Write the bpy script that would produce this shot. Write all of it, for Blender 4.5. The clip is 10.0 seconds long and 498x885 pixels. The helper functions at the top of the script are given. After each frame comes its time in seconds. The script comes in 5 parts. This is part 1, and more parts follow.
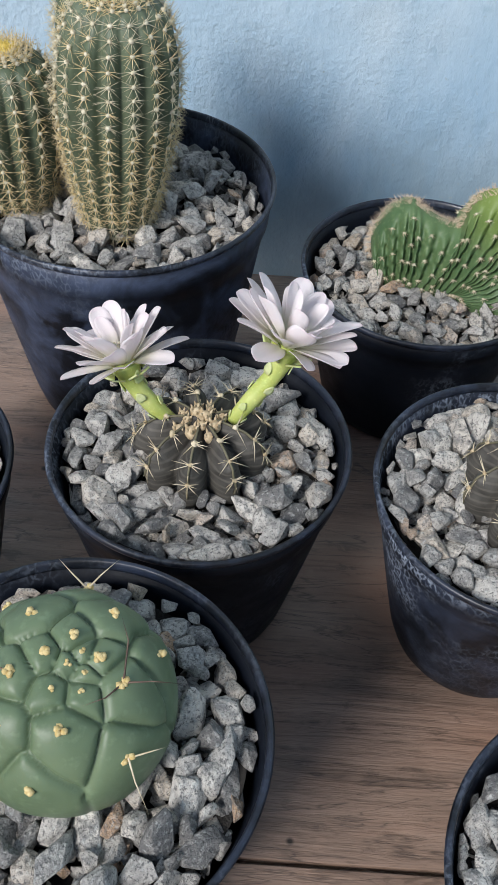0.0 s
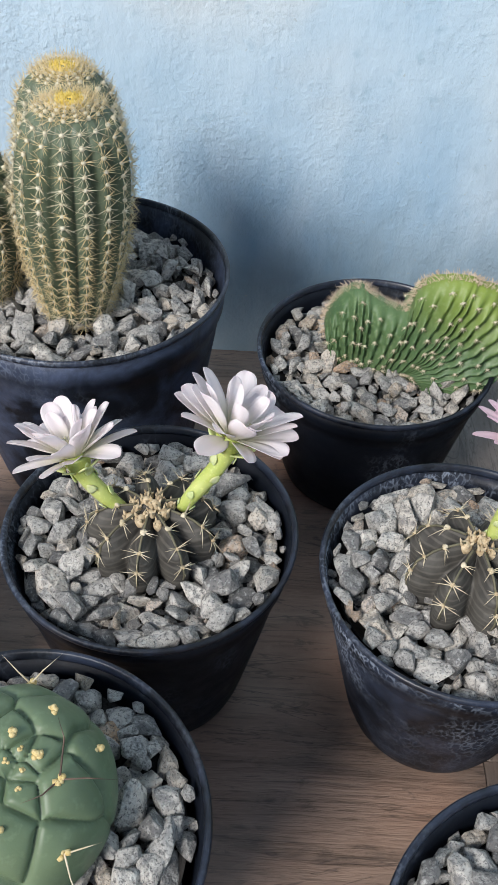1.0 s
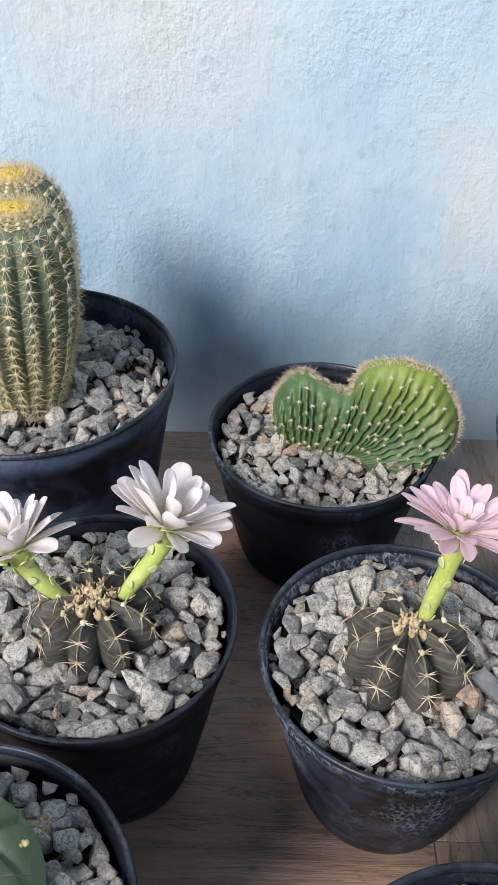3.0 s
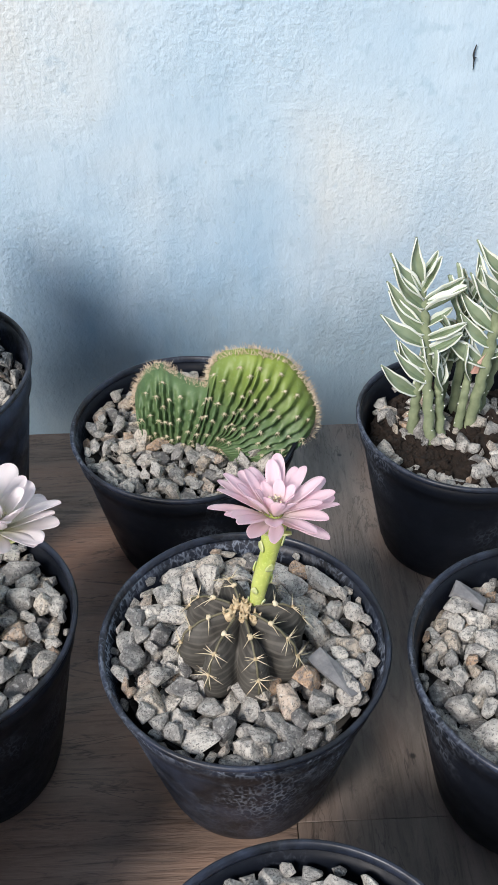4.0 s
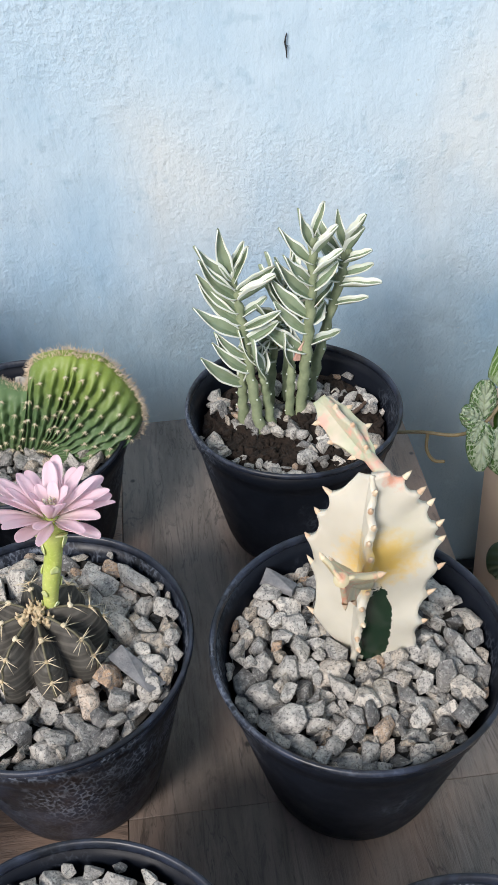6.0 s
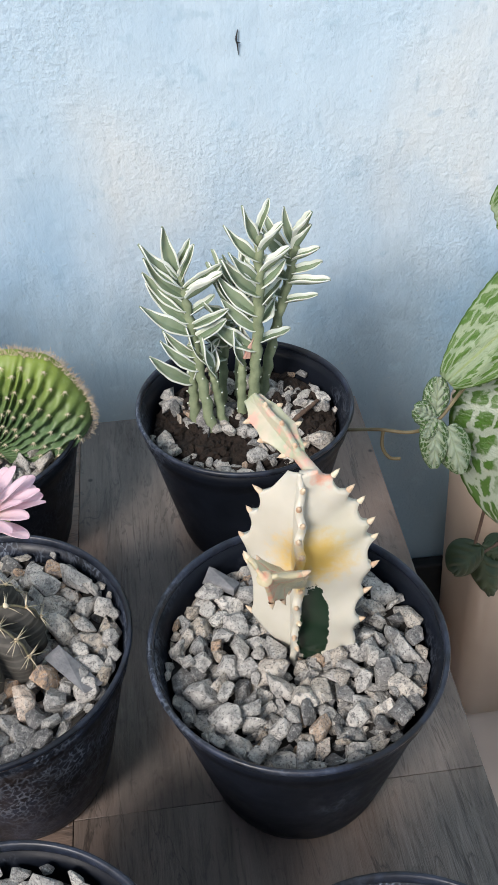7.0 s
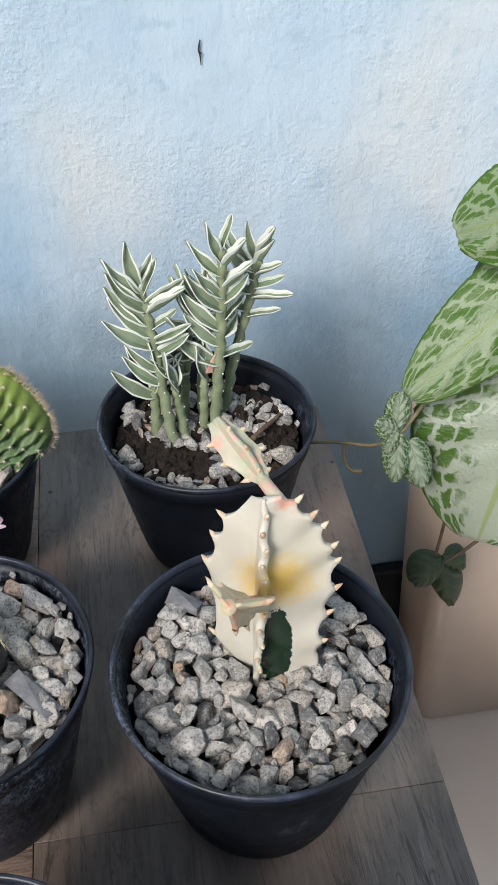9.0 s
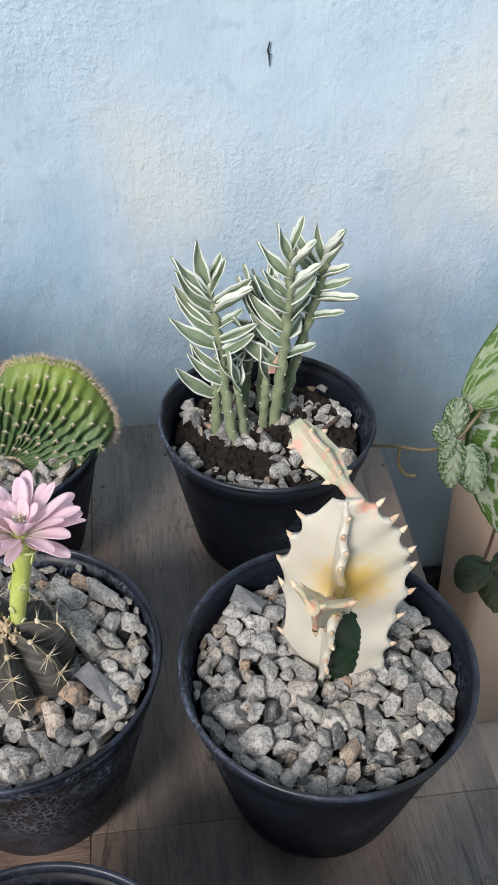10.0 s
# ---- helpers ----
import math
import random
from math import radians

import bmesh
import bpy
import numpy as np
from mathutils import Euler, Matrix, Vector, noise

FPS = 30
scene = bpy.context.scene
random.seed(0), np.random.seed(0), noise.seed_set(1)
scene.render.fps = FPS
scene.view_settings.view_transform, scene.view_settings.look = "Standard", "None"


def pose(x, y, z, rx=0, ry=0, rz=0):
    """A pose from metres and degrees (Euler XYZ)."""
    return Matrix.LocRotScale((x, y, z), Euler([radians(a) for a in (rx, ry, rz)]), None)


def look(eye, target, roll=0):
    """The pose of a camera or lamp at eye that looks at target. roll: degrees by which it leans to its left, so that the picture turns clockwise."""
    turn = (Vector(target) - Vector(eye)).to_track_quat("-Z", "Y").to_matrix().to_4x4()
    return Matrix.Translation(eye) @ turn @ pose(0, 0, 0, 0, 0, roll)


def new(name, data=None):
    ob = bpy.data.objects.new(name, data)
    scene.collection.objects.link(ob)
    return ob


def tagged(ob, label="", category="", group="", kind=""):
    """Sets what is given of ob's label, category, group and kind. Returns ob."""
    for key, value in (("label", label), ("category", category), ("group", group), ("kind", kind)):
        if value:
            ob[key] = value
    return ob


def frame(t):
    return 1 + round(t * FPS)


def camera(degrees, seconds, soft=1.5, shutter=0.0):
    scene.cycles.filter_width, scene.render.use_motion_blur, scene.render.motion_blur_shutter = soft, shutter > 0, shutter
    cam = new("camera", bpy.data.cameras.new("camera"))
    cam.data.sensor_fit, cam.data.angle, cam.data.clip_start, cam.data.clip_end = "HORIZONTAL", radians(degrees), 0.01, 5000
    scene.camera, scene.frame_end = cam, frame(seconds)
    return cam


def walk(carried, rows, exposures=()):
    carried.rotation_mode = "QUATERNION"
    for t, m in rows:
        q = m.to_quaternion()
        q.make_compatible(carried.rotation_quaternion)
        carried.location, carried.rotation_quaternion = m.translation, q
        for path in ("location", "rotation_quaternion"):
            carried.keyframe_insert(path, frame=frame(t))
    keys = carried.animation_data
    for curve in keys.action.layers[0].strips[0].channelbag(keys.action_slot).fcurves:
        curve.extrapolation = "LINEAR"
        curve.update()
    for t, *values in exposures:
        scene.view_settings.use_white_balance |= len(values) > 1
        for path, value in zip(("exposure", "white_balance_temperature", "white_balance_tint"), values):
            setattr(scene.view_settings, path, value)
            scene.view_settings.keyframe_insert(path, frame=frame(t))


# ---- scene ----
cam = camera(29.9, 10.0, soft=1.2)
PATH = [
    (0, (0.047, 0.04, 0.339), (0.04, 1.404, -1.124), 3.6),
    (0.5, (0.06, 0.041, 0.348), (0.066, 1.431, -1.089), 3.5),
    (1, (0.063, 0.042, 0.358), (0.062, 1.481, -1.031), 2.9),
    (1.5, (0.061, 0.042, 0.376), (0.05, 1.545, -0.944), 2.6),
    (2, (0.059, 0.041, 0.383), (0.043, 1.568, -0.908), 2.5),
    (2.2, (0.06, 0.042, 0.382), (0.041, 1.572, -0.905), 2.5),
    (3.3, (0.103, 0.038, 0.372), (0.109, 1.571, -0.913), 0.6),
    (3.5, (0.115, 0.037, 0.373), (0.131, 1.568, -0.914), 0.1),
    (4, (0.142, 0.036, 0.373), (0.19, 1.565, -0.915), -0.8),
    (4.5, (0.165, 0.036, 0.373), (0.26, 1.56, -0.919), -1.5),
    (5, (0.181, 0.037, 0.372), (0.295, 1.558, -0.921), -2.0),
    (5.5, (0.195, 0.034, 0.373), (0.321, 1.551, -0.924), -2.3),
    (7, (0.227, 0.03, 0.371), (0.374, 1.539, -0.933), -2.5),
    (7.5, (0.238, 0.029, 0.372), (0.387, 1.537, -0.934), -2.8),
    (8, (0.237, 0.028, 0.376), (0.439, 1.527, -0.933), -1.5),
    (8.5, (0.235, 0.033, 0.376), (0.47, 1.523, -0.936), -0.6),
    (9, (0.227, 0.038, 0.377), (0.458, 1.528, -0.937), -0.3),
    (9.5, (0.213, 0.041, 0.377), (0.427, 1.532, -0.939), 0.3),
    (10, (0.205, 0.04, 0.379), (0.404, 1.532, -0.937), 0.7),
]
walk(cam, [(t, look(eye, target, roll)) for t, eye, target, roll in PATH], ((0.0, -0.12, 6200, 10), (1.0, -0.01, 6300, 10), (2.0, -0.02, 6350, 10), (3.5, 0.12, 6500, 12), (5.0, 0.11, 6550, 12), (8.5, 0.0, 6500, 12), (10.0, -0.04, 6500, 12)))

# ---- world, sun, exposure ----
world = bpy.data.worlds.new("sky")
scene.world = world
world.use_nodes = True
wt = world.node_tree
sky = wt.nodes.new("ShaderNodeTexSky")
sky.sky_type, sky.sun_disc = "NISHITA", False
SUN_DIR = Vector((0.64, 0.84, -0.84)).normalized()
sky.sun_elevation = math.asin(-SUN_DIR.z)
sky.sun_rotation = math.atan2(-SUN_DIR.x, -SUN_DIR.y)
background = wt.nodes["Background"]
wt.links.new(sky.outputs[0], background.inputs[0])
background.inputs[1].default_value = 0.098
sun_lamp = bpy.data.lights.new("sun", "SUN")
sun_lamp.energy, sun_lamp.angle, sun_lamp.color = 4.05, radians(20), (1.0, 0.95, 0.90)
sun = new("sun", sun_lamp)
sun.matrix_world = look((-1, -2, 2), Vector((-1, -2, 2)) + SUN_DIR)
scene.view_settings.exposure = 0.0


# ---- material helpers ----
class Shade:
    """A node material with short calls for the usual nodes."""

    def __init__(self, name, rough=0.6, metal=0.0, spec=0.5):
        self.mat = bpy.data.materials.new(name)
        self.mat.use_nodes = True
        self.nt = self.mat.node_tree
        self.bsdf = self.nt.nodes["Principled BSDF"]
        self.bsdf.inputs["Roughness"].default_value = rough
        self.bsdf.inputs["Metallic"].default_value = metal
        self.bsdf.inputs["Specular IOR Level"].default_value = spec
        self.coord = self.nt.nodes.new("ShaderNodeTexCoord")

    def link(self, a, b):
        self.nt.links.new(a, b)

    def space(self, scale=(1, 1, 1), kind="Object", turn=(0, 0, 0)):
        m = self.nt.nodes.new("ShaderNodeMapping")
        m.inputs["Scale"].default_value = scale
        m.inputs["Rotation"].default_value = turn
        self.link(self.coord.outputs[kind], m.inputs[0])
        return m.outputs[0]

    def noise(self, vec, scale, detail=4.0, rough=0.55, warp=0.0):
        n = self.nt.nodes.new("ShaderNodeTexNoise")
        n.inputs["Scale"].default_value, n.inputs["Detail"].default_value = scale, detail
        n.inputs["Roughness"].default_value, n.inputs["Distortion"].default_value = rough, warp
        self.link(vec, n.inputs["Vector"])
        return n.outputs["Fac"]

    def voronoi(self, vec, scale, feature="F1"):
        n = self.nt.nodes.new("ShaderNodeTexVoronoi")
        n.feature = feature
        n.inputs["Scale"].default_value = scale
        self.link(vec, n.inputs["Vector"])
        return n.outputs["Distance"]

    def ramp(self, fac, stops):
        n = self.nt.nodes.new("ShaderNodeValToRGB")
        e = n.color_ramp.elements
        while len(e) < len(stops):
            e.new(0.5)
        for k, (p, c) in zip(e, stops):
            k.position = p
            k.color = (*c, 1) if isinstance(c, tuple) else (c, c, c, 1)
        self.link(fac, n.inputs[0])
        return n.outputs[0]

    def mix(self, fac, a, b, mode="MIX"):
        n = self.nt.nodes.new("ShaderNodeMix")
        n.data_type, n.blend_type = "RGBA", mode
        for slot, v in ((0, fac), (6, a), (7, b)):
            if isinstance(v, (int, float)):
                n.inputs[slot].default_value = v if slot == 0 else (v, v, v, 1)
            elif isinstance(v, tuple):
                n.inputs[slot].default_value = (*v, 1)
            else:
                self.link(v, n.inputs[slot])
        return n.outputs[2]

    def math(self, op, a, b=0.5, c=0.5):
        n = self.nt.nodes.new("ShaderNodeMath")
        n.operation = op
        for k, v in enumerate((a, b, c)):
            if isinstance(v, (int, float)):
                n.inputs[k].default_value = v
            else:
                self.link(v, n.inputs[k])
        return n.outputs[0]

    def axis(self, vec, k):
        n = self.nt.nodes.new("ShaderNodeSeparateXYZ")
        self.link(vec, n.inputs[0])
        return n.outputs[k]

    def random(self):
        return self.nt.nodes.new("ShaderNodeObjectInfo").outputs["Random"]

    def island(self):
        return self.nt.nodes.new("ShaderNodeNewGeometry").outputs["Random Per Island"]

    def color(self, c):
        if isinstance(c, tuple):
            self.bsdf.inputs["Base Color"].default_value = (*c, 1)
        else:
            self.link(c, self.bsdf.inputs["Base Color"])
        return self

    def rough(self, r):
        self.link(r, self.bsdf.inputs["Roughness"])
        return self

    def bump(self, height, dist=0.001, strength=1.0):
        n = self.nt.nodes.new("ShaderNodeBump")
        n.inputs["Distance"].default_value, n.inputs["Strength"].default_value = dist, strength
        self.link(height, n.inputs["Height"])
        if self.bsdf.inputs["Normal"].is_linked:
            self.link(self.bsdf.inputs["Normal"].links[0].from_socket, n.inputs["Normal"])
        self.link(n.outputs[0], self.bsdf.inputs["Normal"])
        return self

    def thin(self, weight):
        """Lets light through a thin petal or leaf."""
        back = self.nt.nodes.new("ShaderNodeBsdfTranslucent")
        source = self.bsdf.inputs["Base Color"]
        if source.is_linked:
            self.link(source.links[0].from_socket, back.inputs[0])
        both = self.nt.nodes.new("ShaderNodeMixShader")
        both.inputs[0].default_value = weight
        self.link(self.bsdf.outputs[0], both.inputs[1])
        self.link(back.outputs[0], both.inputs[2])
        self.link(both.outputs[0], self.nt.nodes["Material Output"].inputs[0])
        return self

    def soft(self, weight, radius=(0.003, 0.002, 0.001)):
        self.bsdf.inputs["Subsurface Weight"].default_value = weight
        self.bsdf.inputs["Subsurface Radius"].default_value = radius
        self.bsdf.inputs["Subsurface Scale"].default_value = 1.0
        return self


# ---- materials ----
def plaster():
    s = Shade("blue_plaster", 0.85, spec=0.25)
    v = s.space()
    big = s.noise(v, 5.5, 3, 0.5, 0.3)
    mid = s.noise(s.space((1, 1, 0.35)), 30, 4)
    # darker blue shade of the lower wall put into the colour, with a ragged border
    low_edge = s.math("ADD", s.axis(v, 2), s.math("MULTIPLY", s.math("SUBTRACT", s.noise(v, 7, 4, 0.6, 0.5), 0.5), 0.30))
    low_shade = s.ramp(s.math("MULTIPLY", s.math("ADD", low_edge, 0.3), 1.2), [(0.38, 1.0), (0.56, 0.0)])
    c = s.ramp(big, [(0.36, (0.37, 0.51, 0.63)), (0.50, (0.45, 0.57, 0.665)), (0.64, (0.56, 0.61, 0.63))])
    c = s.mix(s.math("MULTIPLY", low_shade, 0.85), c, (0.215, 0.380, 0.550))
    c = s.mix(s.ramp(mid, [(0.35, 0.0), (0.7, 0.5)]), c, (0.54, 0.66, 0.75))
    # grey-green grime by the bench, with light falloff at the wall's base coloured in
    base_edge = s.math("ADD", s.axis(v, 2), s.math("MULTIPLY", s.math("SUBTRACT", s.noise(v, 16, 5, 0.65, 0.6), 0.5), 0.16))
    grime_and_falloff = s.ramp(s.math("ADD", base_edge, 0.4), [(0.40, 1.0), (0.49, 0.0)])
    c = s.mix(s.math("MULTIPLY", grime_and_falloff, 0.7), c, (0.185, 0.255, 0.30))
    c = s.mix(s.ramp(s.noise(v, 90, 3), [(0.62, 0.0), (0.72, 0.35)]), c, (0.27, 0.40, 0.50))
    c = s.mix(s.ramp(s.noise(v, 260, 4, 0.7), [(0.66, 0.0), (0.72, 0.5)]), c, (0.33, 0.37, 0.36))
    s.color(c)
    rubbed = s.ramp(s.noise(v, 9, 3), [(0.40, 0.25), (0.62, 1.0)])
    s.bump(s.math("MULTIPLY", s.noise(v, 300, 4, 0.6, 0.0), rubbed), 0.0012, 1.0)
    s.bump(s.noise(s.space((1, 1, 0.30)), 130, 4, 0.6, 0.3), 0.0014, 0.5)
    s.bump(s.noise(v, 55, 3), 0.003, 0.35)
    return s.mat


def timber(name, turn, tone):
    s = Shade(name, 0.5, spec=0.55)
    long = s.space((2.6, 17, 17) if turn == 0 else (17, 2.6, 17))
    fine = s.space((6, 85, 85) if turn == 0 else (85, 6, 85))
    grain = s.noise(long, 3.2, 6, 0.62, 0.7)
    lines = s.noise(fine, 5, 5, 0.65, 0.4)
    c = s.ramp(grain, [(0.28, tuple(0.55 * k for k in tone)), (0.5, tone), (0.72, tuple(1.45 * k for k in tone))])
    c = s.mix(s.ramp(lines, [(0.32, 0.55), (0.46, 0.0)]), c, (0.028, 0.018, 0.014))
    ruddy = s.noise(s.space((2, 7, 7) if turn == 0 else (7, 2, 7)), 3.0, 3, 0.5, 0.6)
    c = s.mix(s.ramp(ruddy, [(0.46, 0.0), (0.64, 0.55)]), c, (1.35 * tone[0], 1.05 * tone[1], 0.90 * tone[2]))
    worn = s.noise(s.space((14, 40, 40) if turn == 0 else (40, 14, 40)), 4, 5, 0.7, 0.9)
    c = s.mix(s.ramp(worn, [(0.52, 0.0), (0.68, 0.28)]), c, tuple(1.7 * k for k in tone))
    c = s.mix(s.ramp(worn, [(0.34, 0.55), (0.44, 0.0)]), c, tuple(0.35 * k for k in tone))
    split = s.noise(s.space((3.2, 26, 26) if turn == 0 else (26, 3.2, 26)), 1.6, 5, 0.6, 1.2)
    c = s.mix(s.ramp(split, [(0.490, 0.0), (0.5, 0.6), (0.510, 0.0)]), c, (0.02, 0.014, 0.011))
    grey = s.noise(s.space(), 9, 3)
    c = s.mix(s.ramp(grey, [(0.42, 0.0), (0.66, 0.3)]), c, (0.145, 0.135, 0.128))
    c = s.mix(s.ramp(s.voronoi(s.space(), 38), [(0.03, 0.9), (0.07, 0.0)]), c, (0.012, 0.01, 0.008))
    s.color(c)
    s.rough(s.ramp(grain, [(0.3, 0.56), (0.7, 0.36)]))
    s.bump(lines, 0.0012, 0.6)
    s.bump(grain, 0.0015, 0.4)
    return s.mat


def plastic(name, scuff, dusty=0.0, rough=0.5, spec=0.28):
    s = Shade(name, rough, spec=spec)
    v = s.space()
    where = s.ramp(s.noise(v, 17, 4), [(0.52 - 0.14 * scuff, 0.0), (0.70 - 0.14 * scuff, 1.0)])
    flakes = s.noise(s.space((1, 1, 0.55), turn=(0.12, 0.1, 0)), 330, 5, 0.72, 0.8)
    crackle = s.ramp(s.voronoi(s.space((1, 1, 0.6), turn=(0.12, 0.1, 0)), 420, "DISTANCE_TO_EDGE"), [(0.06, 1.0), (0.20, 0.0)])
    marks = s.math("MULTIPLY", crackle, s.ramp(flakes, [(0.43, 0.0), (0.55, 1.0)]))
    high = s.ramp(s.axis(v, 2), [(0.025, 0.12), (0.065, 1.0)])
    where = s.math("MULTIPLY", where, high)
    f = s.math("MULTIPLY", s.math("MULTIPLY", where, marks), 0.12 + 0.85 * scuff)
    dust = s.ramp(s.noise(v, 38, 5, 0.65, 0.6), [(0.40, 0.0), (0.75, 0.15 + 0.85 * dusty)])
    c = s.mix(dust, (0.0045, 0.0062, 0.0105), tuple(k * (1 + 1.7 * dusty) for k in (0.024, 0.032, 0.055)))
    s.color(s.mix(f, c, (0.24, 0.28, 0.35)))
    s.rough(s.ramp(s.noise(v, 70, 3), [(0.3, rough - 0.10), (0.7, rough + 0.12)]))
    s.bump(flakes, 0.0003, 0.35)
    return s.mat


def gravel_stone(name, joined):
    s = Shade(name, 0.9, spec=0.25)
    r = s.island() if joined else s.random()
    base = s.ramp(r, [(0.0, (0.12, 0.119, 0.118)), (0.14, (0.23, 0.225, 0.215)), (0.30, (0.42, 0.410, 0.385)), (0.50, (0.50, 0.478, 0.44)),
                      (0.70, (0.57, 0.543, 0.497)), (0.82, (0.47, 0.395, 0.305)), (0.92, (0.72, 0.69, 0.63)), (0.985, (0.50, 0.34, 0.22))])
    v = s.space() if joined else s.space((0.005, 0.005, 0.005))
    if not joined:
        # every stone is cut from another place of the rock
        move = s.nt.nodes.new("ShaderNodeVectorMath")
        move.operation = "ADD"
        s.link(v, move.inputs[0])
        s.link(s.math("MULTIPLY", s.random(), 0.7), move.inputs[1])
        v = move.outputs[0]
    spots = s.noise(v, 1150, 3, 0.75)
    patch = s.noise(v, 330, 4, 0.65, 0.4)
    c = s.mix(s.ramp(patch, [(0.36, 0.75), (0.52, 0.0)]), base, (0.17, 0.17, 0.172))
    c = s.mix(s.ramp(patch, [(0.52, 0.0), (0.68, 0.5)]), c, (0.66, 0.64, 0.60))
    c = s.mix(s.ramp(spots, [(0.54, 0.0), (0.61, 0.75)]), c, (0.085, 0.087, 0.09))
    c = s.mix(s.ramp(s.noise(v, 900, 3), [(0.56, 0.0), (0.68, 0.38)]), c, (0.70, 0.725, 0.69))
    s.color(c)
    s.bump(s.noise(v, 420, 5, 0.72), 0.0022, 1.0)
    return s.mat


def plain(name, lo, hi, scale, rough=0.6, bump=0.0003, sss=0.0, spec=0.4, by=None):
    s = Shade(name, rough, spec=spec)
    v = s.space()
    c = s.ramp(s.noise(v, scale, 4), [(0.32, lo), (0.68, hi)])
    if by:
        c = s.mix(s.ramp(s.random(), [(0.0, 0.0), (1.0, 0.5)]), c, by)
    s.color(c)
    s.bump(s.noise(v, scale * 4, 3), bump, 0.5)
    if sss:
        s.soft(sss)
    return s.mat


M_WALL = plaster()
M_WOOD_X = timber("weathered_timber", 0.0, (0.252, 0.172, 0.128))
M_WOOD_Y = timber("grey_timber", math.pi / 2, (0.180, 0.147, 0.124))
M_POT = plastic("black_plastic", 0.40, 0.0, 0.5, 0.16)
M_POT_WORN = plastic("scuffed_black_plastic", 1.0, 0.55)
M_POT_DUSTY = plastic("dusty_black_plastic", 0.25, 1.0)
M_RIM = plastic("rim_plastic", 0.45, 0.7, 0.40, 0.45)
M_STONE = gravel_stone("crushed_granite", False)
M_GRIT = gravel_stone("crushed_granite_below", True)
M_SOIL = plain("dark_soil", (0.008, 0.0055, 0.004), (0.030, 0.019, 0.013), 220, 0.95, 0.004)
M_DIRT = plain("gravel_dust", (0.014, 0.013, 0.012), (0.042, 0.038, 0.033), 260, 0.95, 0.003)
M_FLOOR = plain("pale_floor_tile", (0.58, 0.48, 0.405), (0.68, 0.565, 0.475), 6, 0.22, 0.0002, spec=0.5)
M_PLANTER = plain("beige_ceramic", (0.36, 0.28, 0.22), (0.44, 0.35, 0.28), 8, 0.28, 0.0002, spec=0.5)
M_TERRACOTTA = plain("terracotta", (0.30, 0.13, 0.075), (0.40, 0.19, 0.11), 60, 0.8)
M_DARK = plain("dark_skirting", (0.012, 0.013, 0.015), (0.03, 0.032, 0.036), 30, 0.6)


# ---- mesh helpers ----
def part(name, bm, material, parent, label="", smooth=True, mats=()):
    me = bpy.data.meshes.new(name)
    for f in bm.faces:
        f.smooth = smooth
    bm.to_mesh(me)
    bm.free()
    for m in (material, *mats):
        me.materials.append(m)
    ob = new(name, me)
    if parent is not None:
        ob.parent = parent
    if label:
        ob["label"] = label
    return ob


def piece(name, me, m, parent):
    ob = new(name, me)
    ob.parent = parent
    ob.matrix_basis = m
    return ob


def base_at(name, x, y, z, label, category, group="", kind=""):
    ob = new(name)
    ob.empty_display_size = 0.01
    ob.location = (x, y, z)
    return tagged(ob, label, category, group, kind)


def lathe(bm, profile, seg=96, wobble=0.0, seed=0):
    rings = []
    for r, z in profile:
        ring = []
        for k in range(seg):
            a = 2 * math.pi * k / seg
            q = r * (1 + wobble * math.sin(2 * a + seed) + wobble * 0.6 * math.sin(3 * a + 2 * seed))
            ring.append(bm.verts.new((q * math.cos(a), q * math.sin(a), z)))
        rings.append(ring)
    for a, b in zip(rings, rings[1:]):
        for k in range(seg):
            bm.faces.new((a[k], a[(k + 1) % seg], b[(k + 1) % seg], b[k]))
    return rings


def cap(bm, ring, flip=False):
    bm.faces.new(ring[::-1] if flip else ring)


def box(bm, x0, x1, y0, y1, z0, z1, bevel=0.0):
    v = [bm.verts.new((x, y, z)) for z in (z0, z1) for x, y in ((x0, y0), (x1, y0), (x1, y1), (x0, y1))]
    fs = [bm.faces.new([v[i] for i in q]) for q in ((3, 2, 1, 0), (4, 5, 6, 7), (0, 1, 5, 4), (1, 2, 6, 5), (2, 3, 7, 6), (3, 0, 4, 7))]
    if bevel:
        bmesh.ops.bevel(bm, geom=list({e for f in fs for e in f.edges}), offset=bevel, segments=2, affect="EDGES", profile=0.6)


def frames_along(pts):
    """Directions and steady side vectors along a polyline."""
    out, side = [], None
    for k in range(len(pts)):
        d = (pts[min(k + 1, len(pts) - 1)] - pts[max(k - 1, 0)]).normalized()
        if side is None:
            side = d.cross(Vector((0, 1, 0.1))).normalized()
        side = (side - d * side.dot(d)).normalized()
        out.append((d, side, d.cross(side)))
    return out


def smooth_line(pts, n):
    """A Catmull-Rom line through pts with n steps a span."""
    p = [Vector(q) for q in pts]
    p = [2 * p[0] - p[1], *p, 2 * p[-1] - p[-2]]
    out = []
    for k in range(1, len(p) - 2):
        for j in range(n):
            t = j / n
            out.append(0.5 * (2 * p[k] + (p[k + 1] - p[k - 1]) * t + (2 * p[k - 1] - 5 * p[k] + 4 * p[k + 1] - p[k + 2]) * t * t
                              + (3 * p[k] - p[k - 1] - 3 * p[k + 1] + p[k + 2]) * t ** 3))
    out.append(p[-2])
    return out


